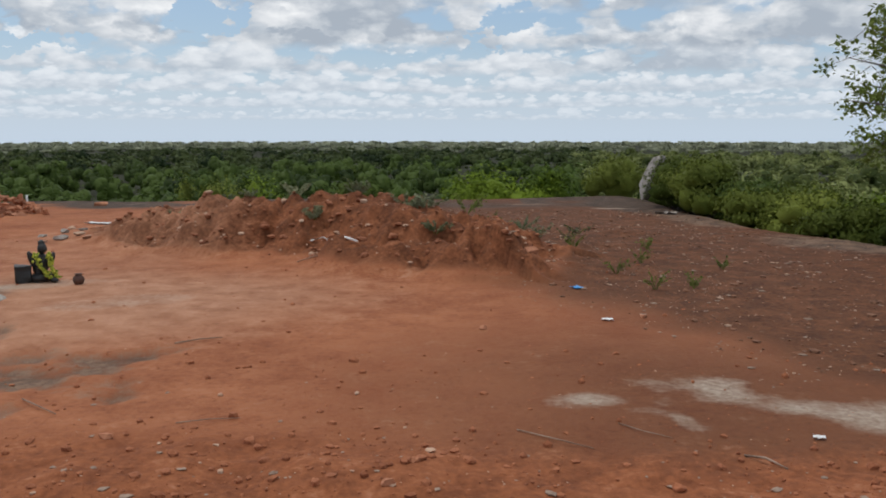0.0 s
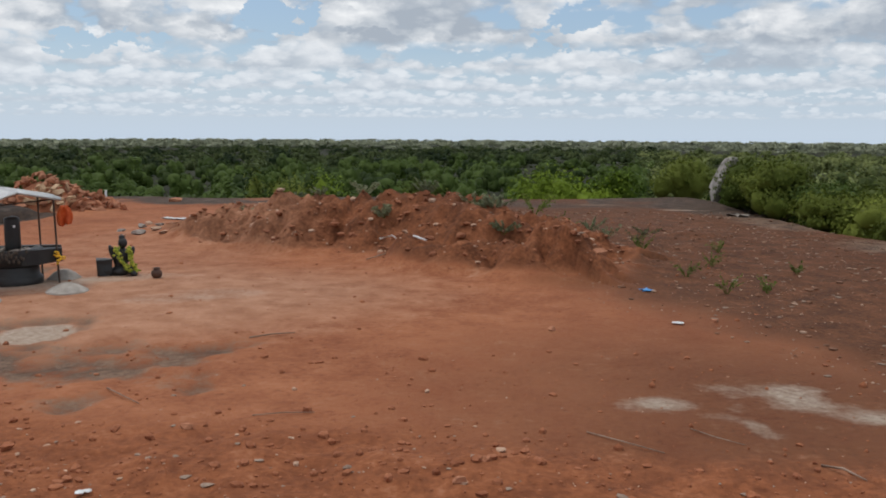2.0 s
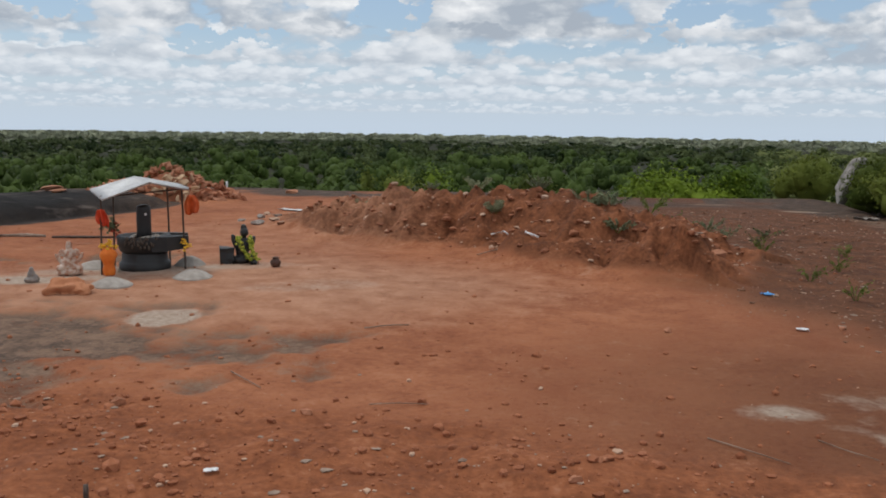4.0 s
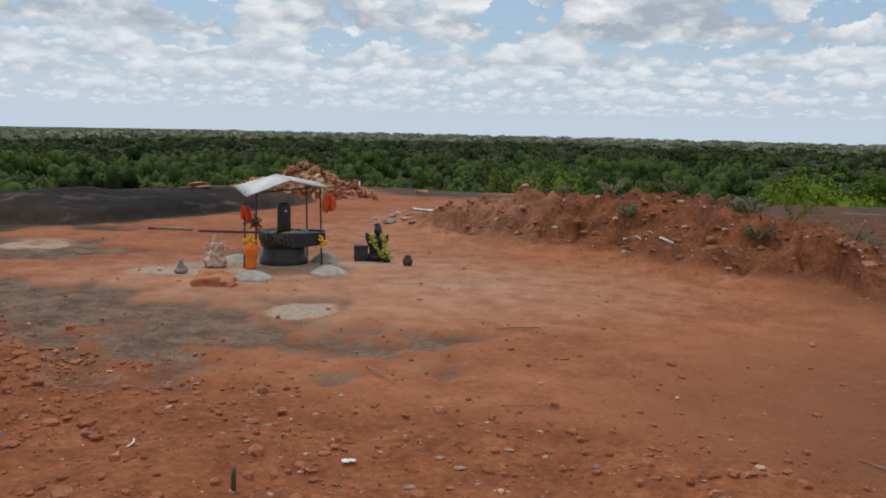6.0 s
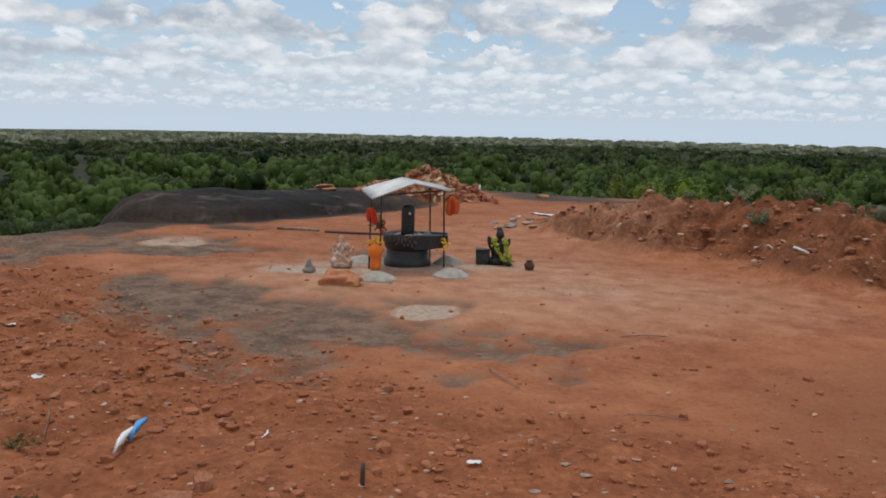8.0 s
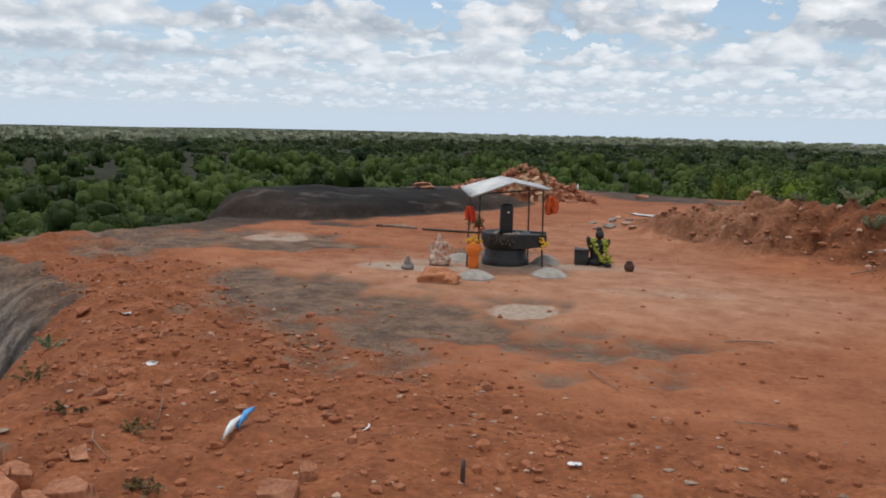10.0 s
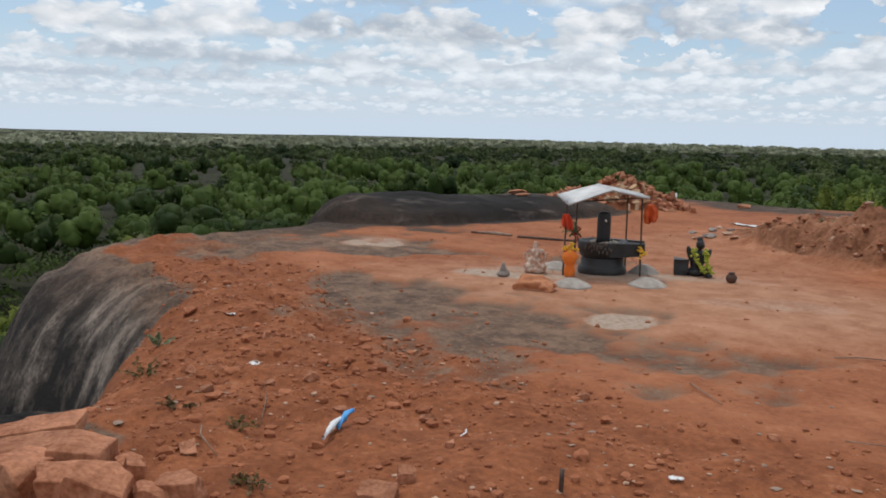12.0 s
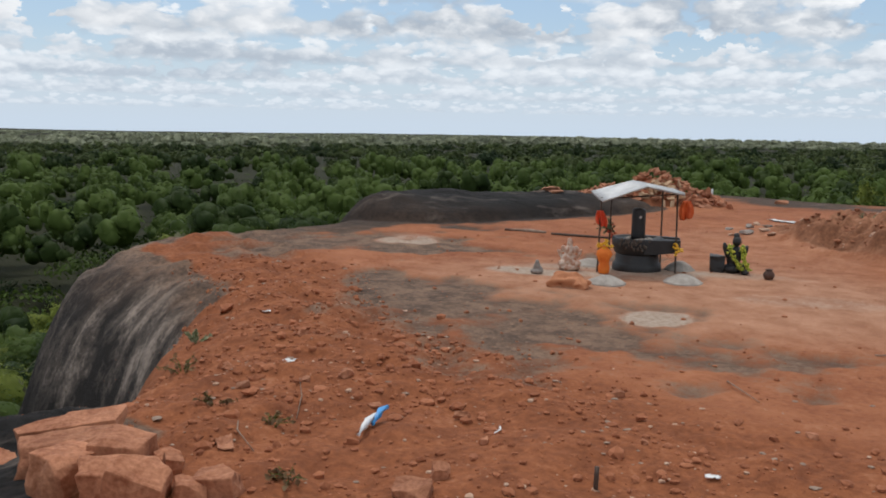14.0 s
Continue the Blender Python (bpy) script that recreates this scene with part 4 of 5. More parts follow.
def rag(name, at, wide, tall, mat, label, category, seed, deep=0.06):
    """A hanging, crumpled cloth with thickness."""
    bm = bmesh.new()
    nu, nv = 9, 9
    sides = []
    for layer in (0, 1):
        rows = []
        for i in range(nu + 1):
            row = []
            for j in range(nv + 1):
                u, v = i / nu - 0.5, j / nv
                fold = deep * math.sin(u * 13 + seed) * (0.35 + v) + 0.05 * noise.noise(Vector((u * 4, v * 4, seed)))
                x = u * wide * (0.55 + 0.6 * math.sin(v * 2.6)) + 0.06 * v * math.sin(seed * 3)
                row.append(bm.verts.new((x, fold + 0.006 * layer, -v * tall * (1 + 0.25 * noise.noise(Vector((u * 3, 0, seed)))))))
            rows.append(row)
        sides.append(rows)
    for r in sides:
        for i in range(nu):
            for j in range(nv):
                bm.faces.new((r[i][j], r[i + 1][j], r[i + 1][j + 1], r[i][j + 1]))
    for i in range(nu):
        for j in (0, nv):
            bm.faces.new((sides[0][i][j], sides[0][i + 1][j], sides[1][i + 1][j], sides[1][i][j]))
    for j in range(nv):
        for i in (0, nu):
            bm.faces.new((sides[0][i][j], sides[0][i][j + 1], sides[1][i][j + 1], sides[1][i][j]))
    ob = new(name, done(bm, name, mat, True))
    ob.matrix_basis = SHRINE @ Matrix.Translation(at)
    tagged(ob, label, category)


def flower_bunch(name, at, blobs, mat, label, leaf=None):
    t = base(name, SHRINE @ Matrix.Translation(at), label, "flowers")
    rng = random.Random(len(blobs) * 13 + int(at[0] * 100))
    bm = bmesh.new()
    for k, (x, y, z, r) in enumerate(blobs):
        for q in range(9):
            d = Vector((rng.gauss(0, 1), rng.gauss(0, 1), rng.gauss(0, 1))).normalized() * r * 0.7
            ball(bm, (x + d.x, y + d.y, z + d.z), (r * 0.42, r * 0.42, r * 0.30), k + q, 0.4, 1)
    part("blossoms", bm, mat, t, smooth=True)
    if leaf:
        g = np.random.RandomState(5)
        v = leaf_quads(g, g.randn(60, 3) * np.array(leaf[:3]) + np.array(leaf[3:6]), g.randn(60, 3), 0.045)
        me = mesh_of("leaves", v, quads(v))
        me.materials.append(LEAF_WEED)
        part("leaves", me, None, t, "green leaves")
    return t


def cement_cap(x, y, r, tall, seed):
    bm = lathe([(r * 1.04, -0.04), (r, 0.012), (r * 0.93, 0.03), (r * 0.6, tall * 0.66), (r * 0.28, tall * 0.94), (r * 0.06, tall)], 26, wobble=0.07, seed=seed)
    ob = new("cement_cap", done(bm, "cement_cap", CEMENT))
    ob.matrix_basis = pose(x, y, gz(x, y), 0, 0, seed * 40)
    tagged(ob, "low grey cone of rough cement on the ground", "cement base", "cement bases round the shrine")


def statue(name, m, bits, mat, label):
    bm = bmesh.new()
    for k, (at, size, turn) in enumerate(bits):
        made = bmesh.ops.create_icosphere(bm, subdivisions=3, radius=1.0)["verts"]
        rot = Euler([radians(a) for a in turn]).to_matrix()
        for v in made:
            d = v.co.copy()
            q = rot @ Vector((d.x * size[0], d.y * size[1], d.z * size[2]))
            v.co = Vector(at) + q * (1 + 0.10 * noise.noise(d * 2.3 + Vector((k, 0, 0))))
    ob = new(name, done(bm, name, mat, True))
    ob.matrix_basis = m
    mod = ob.modifiers.new("union", "REMESH")
    mod.mode, mod.voxel_size, mod.use_smooth_shade = "VOXEL", 0.012, True
    return tagged(ob, label, "statue")


lingam()
canopy()
rag("orange_flag", (0.62, -0.32, 1.22), 0.21, 0.30, ORANGE_RED, "orange-red cloth tied to an iron post", "flag", 2.1, 0.05)
rag("red_cloth", (-0.75, -0.56, 1.03), 0.17, 0.25, RED_CLOTH, "crumpled red cloth tied to an iron post", "cloth", 4.4, 0.04)
flower_bunch("flower_spray", (-0.62, 0.30, 0.62), [(0, 0, 0, 0.07), (0.08, -0.04, -0.09, 0.07), (0.05, 0, 0.07, 0.05)], mottled("dark_red_flowers", (0.30, 0.03, 0.02), (0.46, 0.10, 0.05), 20, 90), "dark red flowers with green leaves tied to a post", (0.06, 0.04, 0.06, -0.06, -0.03, 0.06))
flower_bunch("yellow_flowers", (0.50, -0.32, 0.40), [(0, 0, 0, 0.06), (0.06, -0.02, 0.01, 0.05), (-0.03, 0, 0.07, 0.05), (-0.02, -0.02, -0.06, 0.04)], YELLOW, "bright yellow flowers tied to an iron post")
flower_bunch("flower_bunch", (-0.66, -0.62, 0.44), [(0, 0, 0, 0.08), (0.10, 0, 0.02, 0.05), (-0.09, 0, 0.03, 0.05), (0.02, 0, 0.09, 0.05)], YELLOW, "orange and yellow flowers on a cloth-wrapped stand")
bm = lathe([(0.05, -0.02), (0.085, 0.02), (0.10, 0.10), (0.075, 0.17), (0.10, 0.24), (0.13, 0.32), (0.11, 0.38), (0.06, 0.43), (0.02, 0.45)], 18, wobble=0.22, seed=8)
ob = new("wrapped_stand", done(bm, "wrapped_stand", ORANGE_CLOTH, True))
ob.matrix_basis = SHRINE @ Matrix.Translation((-0.66, -0.62, 0.0))
tagged(ob, "small stand wrapped in bright orange cloth beside the shrine", "offering stand")
for x, y, r, tall, seed in ((-7.08, 11.42, 0.30, 0.12, 1), (-6.27, 12.36, 0.30, 0.13, 2), (-8.30, 12.92, 0.32, 0.11, 3), (-6.92, 13.52, 0.26, 0.16, 4)):
    cement_cap(x, y, r, tall, seed)

statue("painted_statue", pose(-8.18, 12.05, gz(-8.18, 12.05), 0, 0, 32), [((0, 0, 0.05), (0.19, 0.14, 0.07), (0, 0, 0)), ((0, 0, 0.18), (0.13, 0.11, 0.13), (0, 0, 0)), ((-0.10, -0.05, 0.12), (0.10, 0.07, 0.06), (0, 0, 20)), ((0.10, -0.05, 0.12), (0.10, 0.07, 0.06), (0, 0, -20)), ((0, -0.01, 0.34), (0.08, 0.08, 0.085), (0, 0, 0)), ((-0.10, 0.02, 0.35), (0.055, 0.02, 0.065), (0, 0, 0)), ((0.10, 0.02, 0.35), (0.055, 0.02, 0.065), (0, 0, 0)), ((0.02, -0.08, 0.25), (0.025, 0.03, 0.09), (20, 0, 0)), ((0, 0, 0.46), (0.05, 0.05, 0.09), (0, 0, 0)), ((-0.16, 0, 0.27), (0.03, 0.03, 0.10), (0, -25, 0)), ((0.16, 0, 0.27), (0.03, 0.03, 0.10), (0, 25, 0))], PAINTED, "weathered multicoloured plaster statue on the ground beside the shrine")
statue("grey_statue", pose(-8.30, 11.30, gz(-8.30, 11.30), 0, 0, 35), [((0, 0, 0.04), (0.11, 0.08, 0.05), (0, 0, 0)), ((0, 0, 0.11), (0.06, 0.05, 0.08), (0, 0, 0)), ((0, 0, 0.19), (0.035, 0.035, 0.045), (0, 0, 0)), ((0.06, -0.02, 0.07), (0.04, 0.04, 0.05), (0, 0, 0))], GREY_STONE, "small grey stone statue on an ash patch")
statue("black_statue", pose(-6.16, 13.92, gz(-6.16, 13.92), 0, 0, 25), [((0, 0, 0.06), (0.17, 0.15, 0.09), (0, 0, 0)), ((0.02, 0.02, 0.26), (0.12, 0.10, 0.19), (0, 10, 0)), ((0.05, 0.0, 0.53), (0.075, 0.08, 0.085), (0, 0, 0)), ((0.04, 0.01, 0.62), (0.05, 0.05, 0.05), (0, 0, 0)), ((-0.11, 0, 0.36), (0.05, 0.05, 0.15), (0, -18, 0)), ((0.17, -0.02, 0.34), (0.05, 0.05, 0.14), (0, 22, 0)), ((0.12, -0.10, 0.10), (0.07, 0.14, 0.07), (-20, 0, 25)), ((0.20, -0.20, 0.04), (0.06, 0.09, 0.05), (0, 0, 20))], BLACK_STONE, "black stone statue seated on the bare earth")
bm = hewn((0.24, 0.26, 0.30), 77, 0.12)
ob = new("black_block", done(bm, "black_block", BLACK_STONE))
ob.matrix_basis = pose(-6.40, 13.86, gz(-6.40, 13.86) + 0.12, 0, 0, 25)
tagged(ob, "black stone block standing beside the seated statue", "stone block")
bm = bmesh.new()
rng = random.Random(3)
for k in range(130):
    u = k / 129
    side = -1 if k % 2 else 1
    x = 0.05 + side * (0.10 - 0.05 * u) + 0.16 * u * u
    ball(bm, (x + 0.02 * rng.gauss(0, 1), -0.10 - 0.12 * u + 0.012 * rng.gauss(0, 1), 0.47 - 0.40 * u), (0.026, 0.024, 0.022), k, 0.5, 1)
ob = new("flower_garland", done(bm, "flower_garland", GARLAND, True))
ob.matrix_basis = pose(-6.16, 13.92, gz(-6.16, 13.92), 0, 0, 25)
tagged(ob, "yellow and green flower garland hung over the black statue", "garland")
ob = new("clay_pot", done(lathe([(0.055, -0.01), (0.095, 0.03), (0.115, 0.09), (0.105, 0.14), (0.065, 0.175), (0.060, 0.19), (0.080, 0.21), (0.078, 0.215), (0.052, 0.195), (0.045, 0.10)], 26), "clay_pot", CLAY, True))
ob.matrix_basis = pose(-5.42, 13.62, gz(-5.42, 13.62)) @ Matrix.Scale(0.78, 4)
tagged(ob, "dark brown round clay pot standing on red earth", "pot")

# ---- stones, bricks and litter ----
def brick_pile():
    cx, cy = -13.95, 25.2
    t = base("brick_pile", pose(cx, cy, gz(cx, cy), 0, 0, 29), "heap of broken orange bricks on the bare earth", "brick pile")
    rng = random.Random(21)

    def height(x, y):
        a = max(0.0, 1 - math.hypot((x - 0.25) / 1.75, y / 1.35)) ** 0.85 * 1.10
        return max(a, 0.55 * max(0.0, 1 - math.hypot((x + 1.2) / 1.15, y / 1.1)) ** 0.8, 0.42 * max(0.0, 1 - math.hypot((x - 1.6) / 0.9, y / 1.0)))

    bm = bmesh.new()
    n = 26
    rows = [[bm.verts.new((-2.5 + 5 * i / n, -1.6 + 3.2 * j / n, 0.88 * height(-2.5 + 5 * i / n, -1.6 + 3.2 * j / n) - 0.10)) for j in range(n + 1)] for i in range(n + 1)]
    for i in range(n):
        for j in range(n):
            bm.faces.new((rows[i][j], rows[i + 1][j], rows[i + 1][j + 1], rows[i][j + 1]))
    part("rubble", bm, CLOD, t, "crushed red brick rubble")
    shapes = [done(boulder_shape(tuple(1.15 * v for v in s), 200 + k, 9, 0), "brick", BRICK) for k, s in enumerate(((0.30, 0.17, 0.13), (0.24, 0.19, 0.15), (0.34, 0.16, 0.12), (0.20, 0.17, 0.14), (0.26, 0.22, 0.10)))]
    pale = [done(boulder_shape(tuple(1.15 * v for v in s), 220 + k, 9, 0), "brick", PALE_BRICK) for k, s in enumerate(((0.30, 0.2, 0.15), (0.24, 0.19, 0.17)))]
    made = 0
    while made < 270:
        x, y = rng.uniform(-2.4, 2.5), rng.uniform(-1.5, 1.2)
        h = height(x, y)
        if h < 0.03 and rng.random() < 0.85:
            continue
        front = y < -0.35 and -0.5 < x < 1.0 and h < 0.75
        ob = part("brick", rng.choice(pale) if front and rng.random() < 0.7 else rng.choice(shapes), None, t)
        s = rng.uniform(0.8, 1.35)
        ob.matrix_basis = pose(x, y, h + 0.01 + 0.05 * rng.random(), rng.gauss(0, 28), rng.gauss(0, 28), rng.uniform(0, 360)) @ Matrix.Scale(s, 4)
        made += 1


brick_pile()


def stone(name, x, y, size, turn, seed, mat, label, category, group="", sink=0.3, tilt=(0, 0), lift=0.0, shape=boulder_shape):
    ob = new(name, done(shape(size, seed), name, mat))
    ob.matrix_basis = pose(x, y, gz(x, y) + size[2] * (0.5 - sink) + lift, tilt[0], tilt[1], turn)
    return tagged(ob, label, category, group)


# the broken blocks at the head of the bank
NEAR = "broken blocks on the bank"
for x, y, size, turn, seed, sink, tilt, lift, label in (
        (-6.50, 2.76, (0.84, 0.34, 0.26), 64, 301, 0.2, (6, -3), 0.04, "long flat red-stained stone slab leaning on other blocks"),
        (-6.06, 2.58, (0.84, 0.34, 0.28), 66, 302, 0.2, (5, -4), 0.0, "long flat red-stained stone slab in the rubble"),
        (-5.57, 2.70, (0.40, 0.36, 0.36), 35, 303, 0.15, (4, 6), 0.0, "squarish red-stained stone block with a broken side"),
        (-5.66, 2.34, (0.36, 0.54, 0.32), 20, 304, 0.15, (-4, 4), 0.0, "square red-stained stone block in the rubble"),
        (-5.25, 2.38, (0.34, 0.30, 0.28), 50, 305, 0.2, (8, 0), 0.0, "split red-stained stone block leaning on another"),
        (-4.97, 2.46, (0.40, 0.36, 0.40), 40, 306, 0.2, (12, 18), 0.0, "large pointed red-stained stone block in the rubble"),
        (-5.34, 2.90, (0.21, 0.18, 0.17), 10, 307, 0.2, (0, 12), 0.0, "small red-stained broken stone"),
        (-5.20, 2.84, (0.14, 0.12, 0.19), 70, 308, 0.2, (10, 12), 0.0, "small upright red-stained broken stone"),
        (-4.76, 2.90, (0.34, 0.25, 0.22), 30, 309, 0.25, (6, -8), 0.0, "red-stained broken stone half sunk in earth"),
        (-4.82, 2.74, (0.26, 0.20, 0.18), 60, 310, 0.25, (0, 8), 0.0, "red-stained broken stone half sunk in earth"),
        (-7.30, 2.50, (0.50, 0.34, 0.24), -10, 311, 0.25, (0, 12), 0.0, "red-stained stone block at the lip of the bank"),
        (-3.82, 3.72, (0.30, 0.22, 0.14), 25, 312, 0.35, (6, 0), 0.0, "flat red stone half sunk in loose soil"),
        (-3.88, 4.06, (0.14, 0.12, 0.15), 55, 313, 0.3, (8, 6), 0.0, "small red stone standing in loose soil")):
    stone("stone_block", x, y, tuple(0.86 * v for v in size), turn, seed, BLOCK, label, "stone block", NEAR, sink, tilt, lift, hewn)
# single stones in the loose soil
for k, (x, y, s) in enumerate(((-4.69, 5.23, 0.16), (-3.54, 6.16, 0.13), (-4.17, 4.84, 0.17), (-5.40, 4.92, 0.15), (-10.0, 6.55, 0.26), (-2.33, 6.68, 0.11), (-4.08, 6.69, 0.17), (-1.47, 7.24, 0.11), (-0.06, 5.69, 0.12), (0.10, 6.07, 0.10), (1.90, 5.78, 0.12), (1.78, 14.65, 0.30), (-6.1, 5.2, 0.20), (-5.85, 5.28, 0.16), (0.8, 10.5, 0.12), (-7.6, 5.9, 0.18), (-8.4, 6.4, 0.16), (-6.6, 4.4, 0.16), (-3.2, 5.6, 0.10), (-1.0, 6.2, 0.09), (2.9, 11.2, 0.13), (-5.9, 5.9, 0.13), (-4.9, 4.2, 0.12), (-6.3, 4.9, 0.14), (-7.3, 4.7, 0.15))):
    stone("stone", x, y, (s * 0.95, s * 0.75, s * 0.6), k * 67 % 360, 400 + k, (BLOCK, CLOD, BRICK)[k % 3], "single red stone lying in loose soil", "stone", "stones in the loose soil", 0.3, (k * 13 % 17 - 8, k * 7 % 15 - 7))
# broken concrete by the end of the earth heap, and slabs on the far rock
for k, (x, y, s, mat) in enumerate(((-8.23, 19.45, 0.28, GREY_STONE), (-7.95, 19.75, 0.22, PEBBLE), (-8.6, 20.5, 0.25, GREY_STONE), (-8.05, 20.2, 0.2, CEMENT), (-7.6, 19.3, 0.18, PEBBLE), (-8.9, 20.0, 0.16, CEMENT), (-8.4, 19.0, 0.14, PEBBLE))):
    stone("rubble_stone", x, y, (s * 1.3, s, s * 0.55), k * 50, 500 + k, mat, "pale broken piece of concrete on red earth", "rubble", "rubble by the earth heap", 0.25)
for k, (x, y, size) in enumerate(((-15.2, 21.6, (0.7, 0.4, 0.14)), (-14.8, 21.2, (0.55, 0.3, 0.12)), (-15.6, 22.2, (0.5, 0.3, 0.12)))):
    stone("loose_slab", x, y, size, 20 + 15 * k, 520 + k, BRICK, "flat orange stone slab lying on dark rock", "stone slab", "slabs on the dark rock", 0.1)
stone("orange_stone", -10.9, 28.6, (0.5, 0.3, 0.2), 20, 530, BRICK, "orange stone lying at the far edge of the clearing", "stone")

bm = bmesh.new()
ball(bm, (0, 0, 0.0), (0.28, 0.24, 0.17), 4, 0.45, 4)
ball(bm, (0.15, -0.04, 0.0), (0.18, 0.17, 0.11), 7, 0.5, 4)
for v in bm.verts:
    v.co += v.co.normalized() * 0.025 * noise.noise(v.co * 14)
ob = new("earth_lump", done(bm, "earth_lump", mottled("orange_earth", (0.33, 0.12, 0.052), (0.46, 0.20, 0.10), 5, 30, 0.95, bump=0.8), True))
ob.matrix_basis = pose(-7.32, 10.72, gz(-7.32, 10.72), 0, 0, 25)
tagged(ob, "rounded lump of orange earth before the shrine", "earth lump")

# pale boulder rising behind the bushes
bm = boulder_shape((0.75, 0.7, 2.3), 911, 13)
ob = new("boulder", done(bm, "boulder", mottled("pale_weathered_stone", (0.13, 0.12, 0.115), (0.40, 0.365, 0.335), 2.0, 22, 0.9, bump=0.8, distance=0.04), True))
ob.matrix_basis = pose(7.75, 31.4, gz(7.75, 31.4) + 0.70, 0, 17, 0)
tagged(ob, "pale grey weathered boulder half hidden by bushes", "boulder")


def pole(name, pts, radii, mat, label, category, group="", sides=7):
    bm = bmesh.new()
    limb(bm, [(x, y, gz(x, y) + dz) for x, y, dz in pts], radii, sides)
    return tagged(new(name, done(bm, name, mat, True)), label, category, group)


# two added dark bars take the place of the ledge crack and its shadow
pole("fallen_pole", [(-12.3, 15.6, 0.02), (-11.8, 15.9, 0.03), (-11.45, 16.02, 0.02)], [0.035, 0.045, 0.03], DRY_WOOD, "thick dark bar standing in for a shadowed ledge crack in bare rock", "pole", "poles on the ground")
pole("fallen_pole", [(-11.25, 15.95, 0.02), (-10.7, 16.15, 0.025), (-10.0, 16.42, 0.02)], [0.028, 0.03, 0.02], IRON, "long dark bar standing in for a shadowed ledge crack on red earth", "pole", "poles on the ground")
pole("iron_stake", [(-3.05, 4.68, -0.1), (-3.045, 4.68, 0.10), (-3.05, 4.69, 0.16)], [0.018, 0.017, 0.016], IRON, "short rusty iron stake driven into loose soil", "stake")
pole("white_peg", [(-13.6, 29.2, -0.1), (-13.6, 29.2, 0.30)], [0.04, 0.035], PLASTIC_WHITE, "short white peg at the far edge", "peg")
for pts, r, mat, label in (
        ([(-2.2, 16.5, 0.04), (-1.95, 16.4, 0.06), (-1.65, 16.28, 0.03)], 0.035, PLASTIC_WHITE, "white plastic pipe lying below the earth heap"),
        ([(-1.45, 15.52, 0.03), (-1.2, 15.42, 0.05)], 0.04, PLASTIC_WHITE, "short white plastic pipe on red earth"),
        ([(-2.35, 15.8, 0.02), (-1.95, 15.6, 0.02)], 0.02, DRY_WOOD, "pale dry stick on red earth"),
        ([(-2.75, 9.8, 0.015), (-2.5, 9.93, 0.03), (-2.28, 10.1, 0.012)], 0.016, DRY_WOOD, "thin crooked stick on the trodden earth"),
        ([(-3.5, 7.75, 0.02), (-3.37, 7.6, 0.04), (-3.0, 7.3, 0.015)], 0.014, DRY_WOOD, "thin crooked twig on red earth"),
        ([(-4.3, 5.25, 0.02), (-4.22, 5.15, 0.035), (-4.2, 5.05, 0.02)], 0.018, PLASTIC_WHITE, "white bone-like stick in loose soil"),
        ([(2.55, 6.35, 0.01), (2.65, 6.2, 0.05), (2.75, 6.05, 0.01)], 0.02, DRY_WOOD, "short dark twig on red earth"),
        ([(-6.35, 4.85, 0.02), (-5.95, 4.55, 0.05), (-5.65, 4.25, 0.01)], 0.012, DRY_WOOD, "thin crooked twig in the rubble"),
        ([(-5.75, 3.75, 0.02), (-5.55, 3.6, 0.06), (-5.2, 3.5, 0.01)], 0.012, DRY_WOOD, "thin dry twig beside the blocks"),
        ([(-1.9, 7.05, 0.01), (-1.65, 7.12, 0.025), (-1.4, 7.2, 0.01)], 0.010, DRY_WOOD, "thin straight twig on red earth"),
        ([(0.9, 6.9, 0.01), (1.25, 6.6, 0.03), (1.45, 6.5, 0.01)], 0.012, DRY_WOOD, "thin crooked twig on red earth"),
        ([(1.75, 7.05, 0.01), (1.9, 6.8, 0.03), (2.1, 6.7, 0.01)], 0.010, DRY_WOOD, "thin crooked twig on red earth")):
    pole("stick", pts, [r * 0.5, r * 0.5, r * 0.3][:len(pts)], mat, label, "stick", "sticks on the ground", 6)


def scrap(name, x, y, wide, long, turn, mat, label, seed, tilt=0.0, category="litter"):
    """A crumpled sheet with thickness, lying on the ground."""
    bm = bmesh.new()
    n = 7
    faces = []
    for layer in (0, 1):
        rows = []
        for i in range(n + 1):
            row = []
            for j in range(n + 1):
                u, v = i / n - 0.5, j / n - 0.5
                z = 0.22 * wide * noise.noise(Vector((u * 3.5, v * 3.5 * long / wide, seed))) + 0.25 * wide * abs(u) ** 1.3
                row.append(bm.verts.new((u * wide * (1 + 0.3 * noise.noise(Vector((v * 5, seed, 0)))), v * long * (1 + 0.2 * noise.noise(Vector((u * 5, 0, seed)))), z - 0.006 * layer + 0.012)))
            rows.append(row)
        faces.append(rows)
    for r in faces:
        for i in range(n):
            for j in range(n):
                bm.faces.new((r[i][j], r[i + 1][j], r[i + 1][j + 1], r[i][j + 1]))
    for i in range(n):
        for j in (0, n):
            bm.faces.new((faces[0][i][j], faces[0][i + 1][j], faces[1][i + 1][j], faces[1][i][j]))
            bm.faces.new((faces[0][j][i], faces[0][j][i + 1], faces[1][j][i + 1], faces[1][j][i]))
    ob = new(name, done(bm, name, mat, True))
    ob.matrix_basis = pose(x, y, gz(x, y) + 0.01 + abs(math.sin(radians(tilt))) * wide * 0.5, 0, tilt, turn)
    return tagged(ob, label, category)


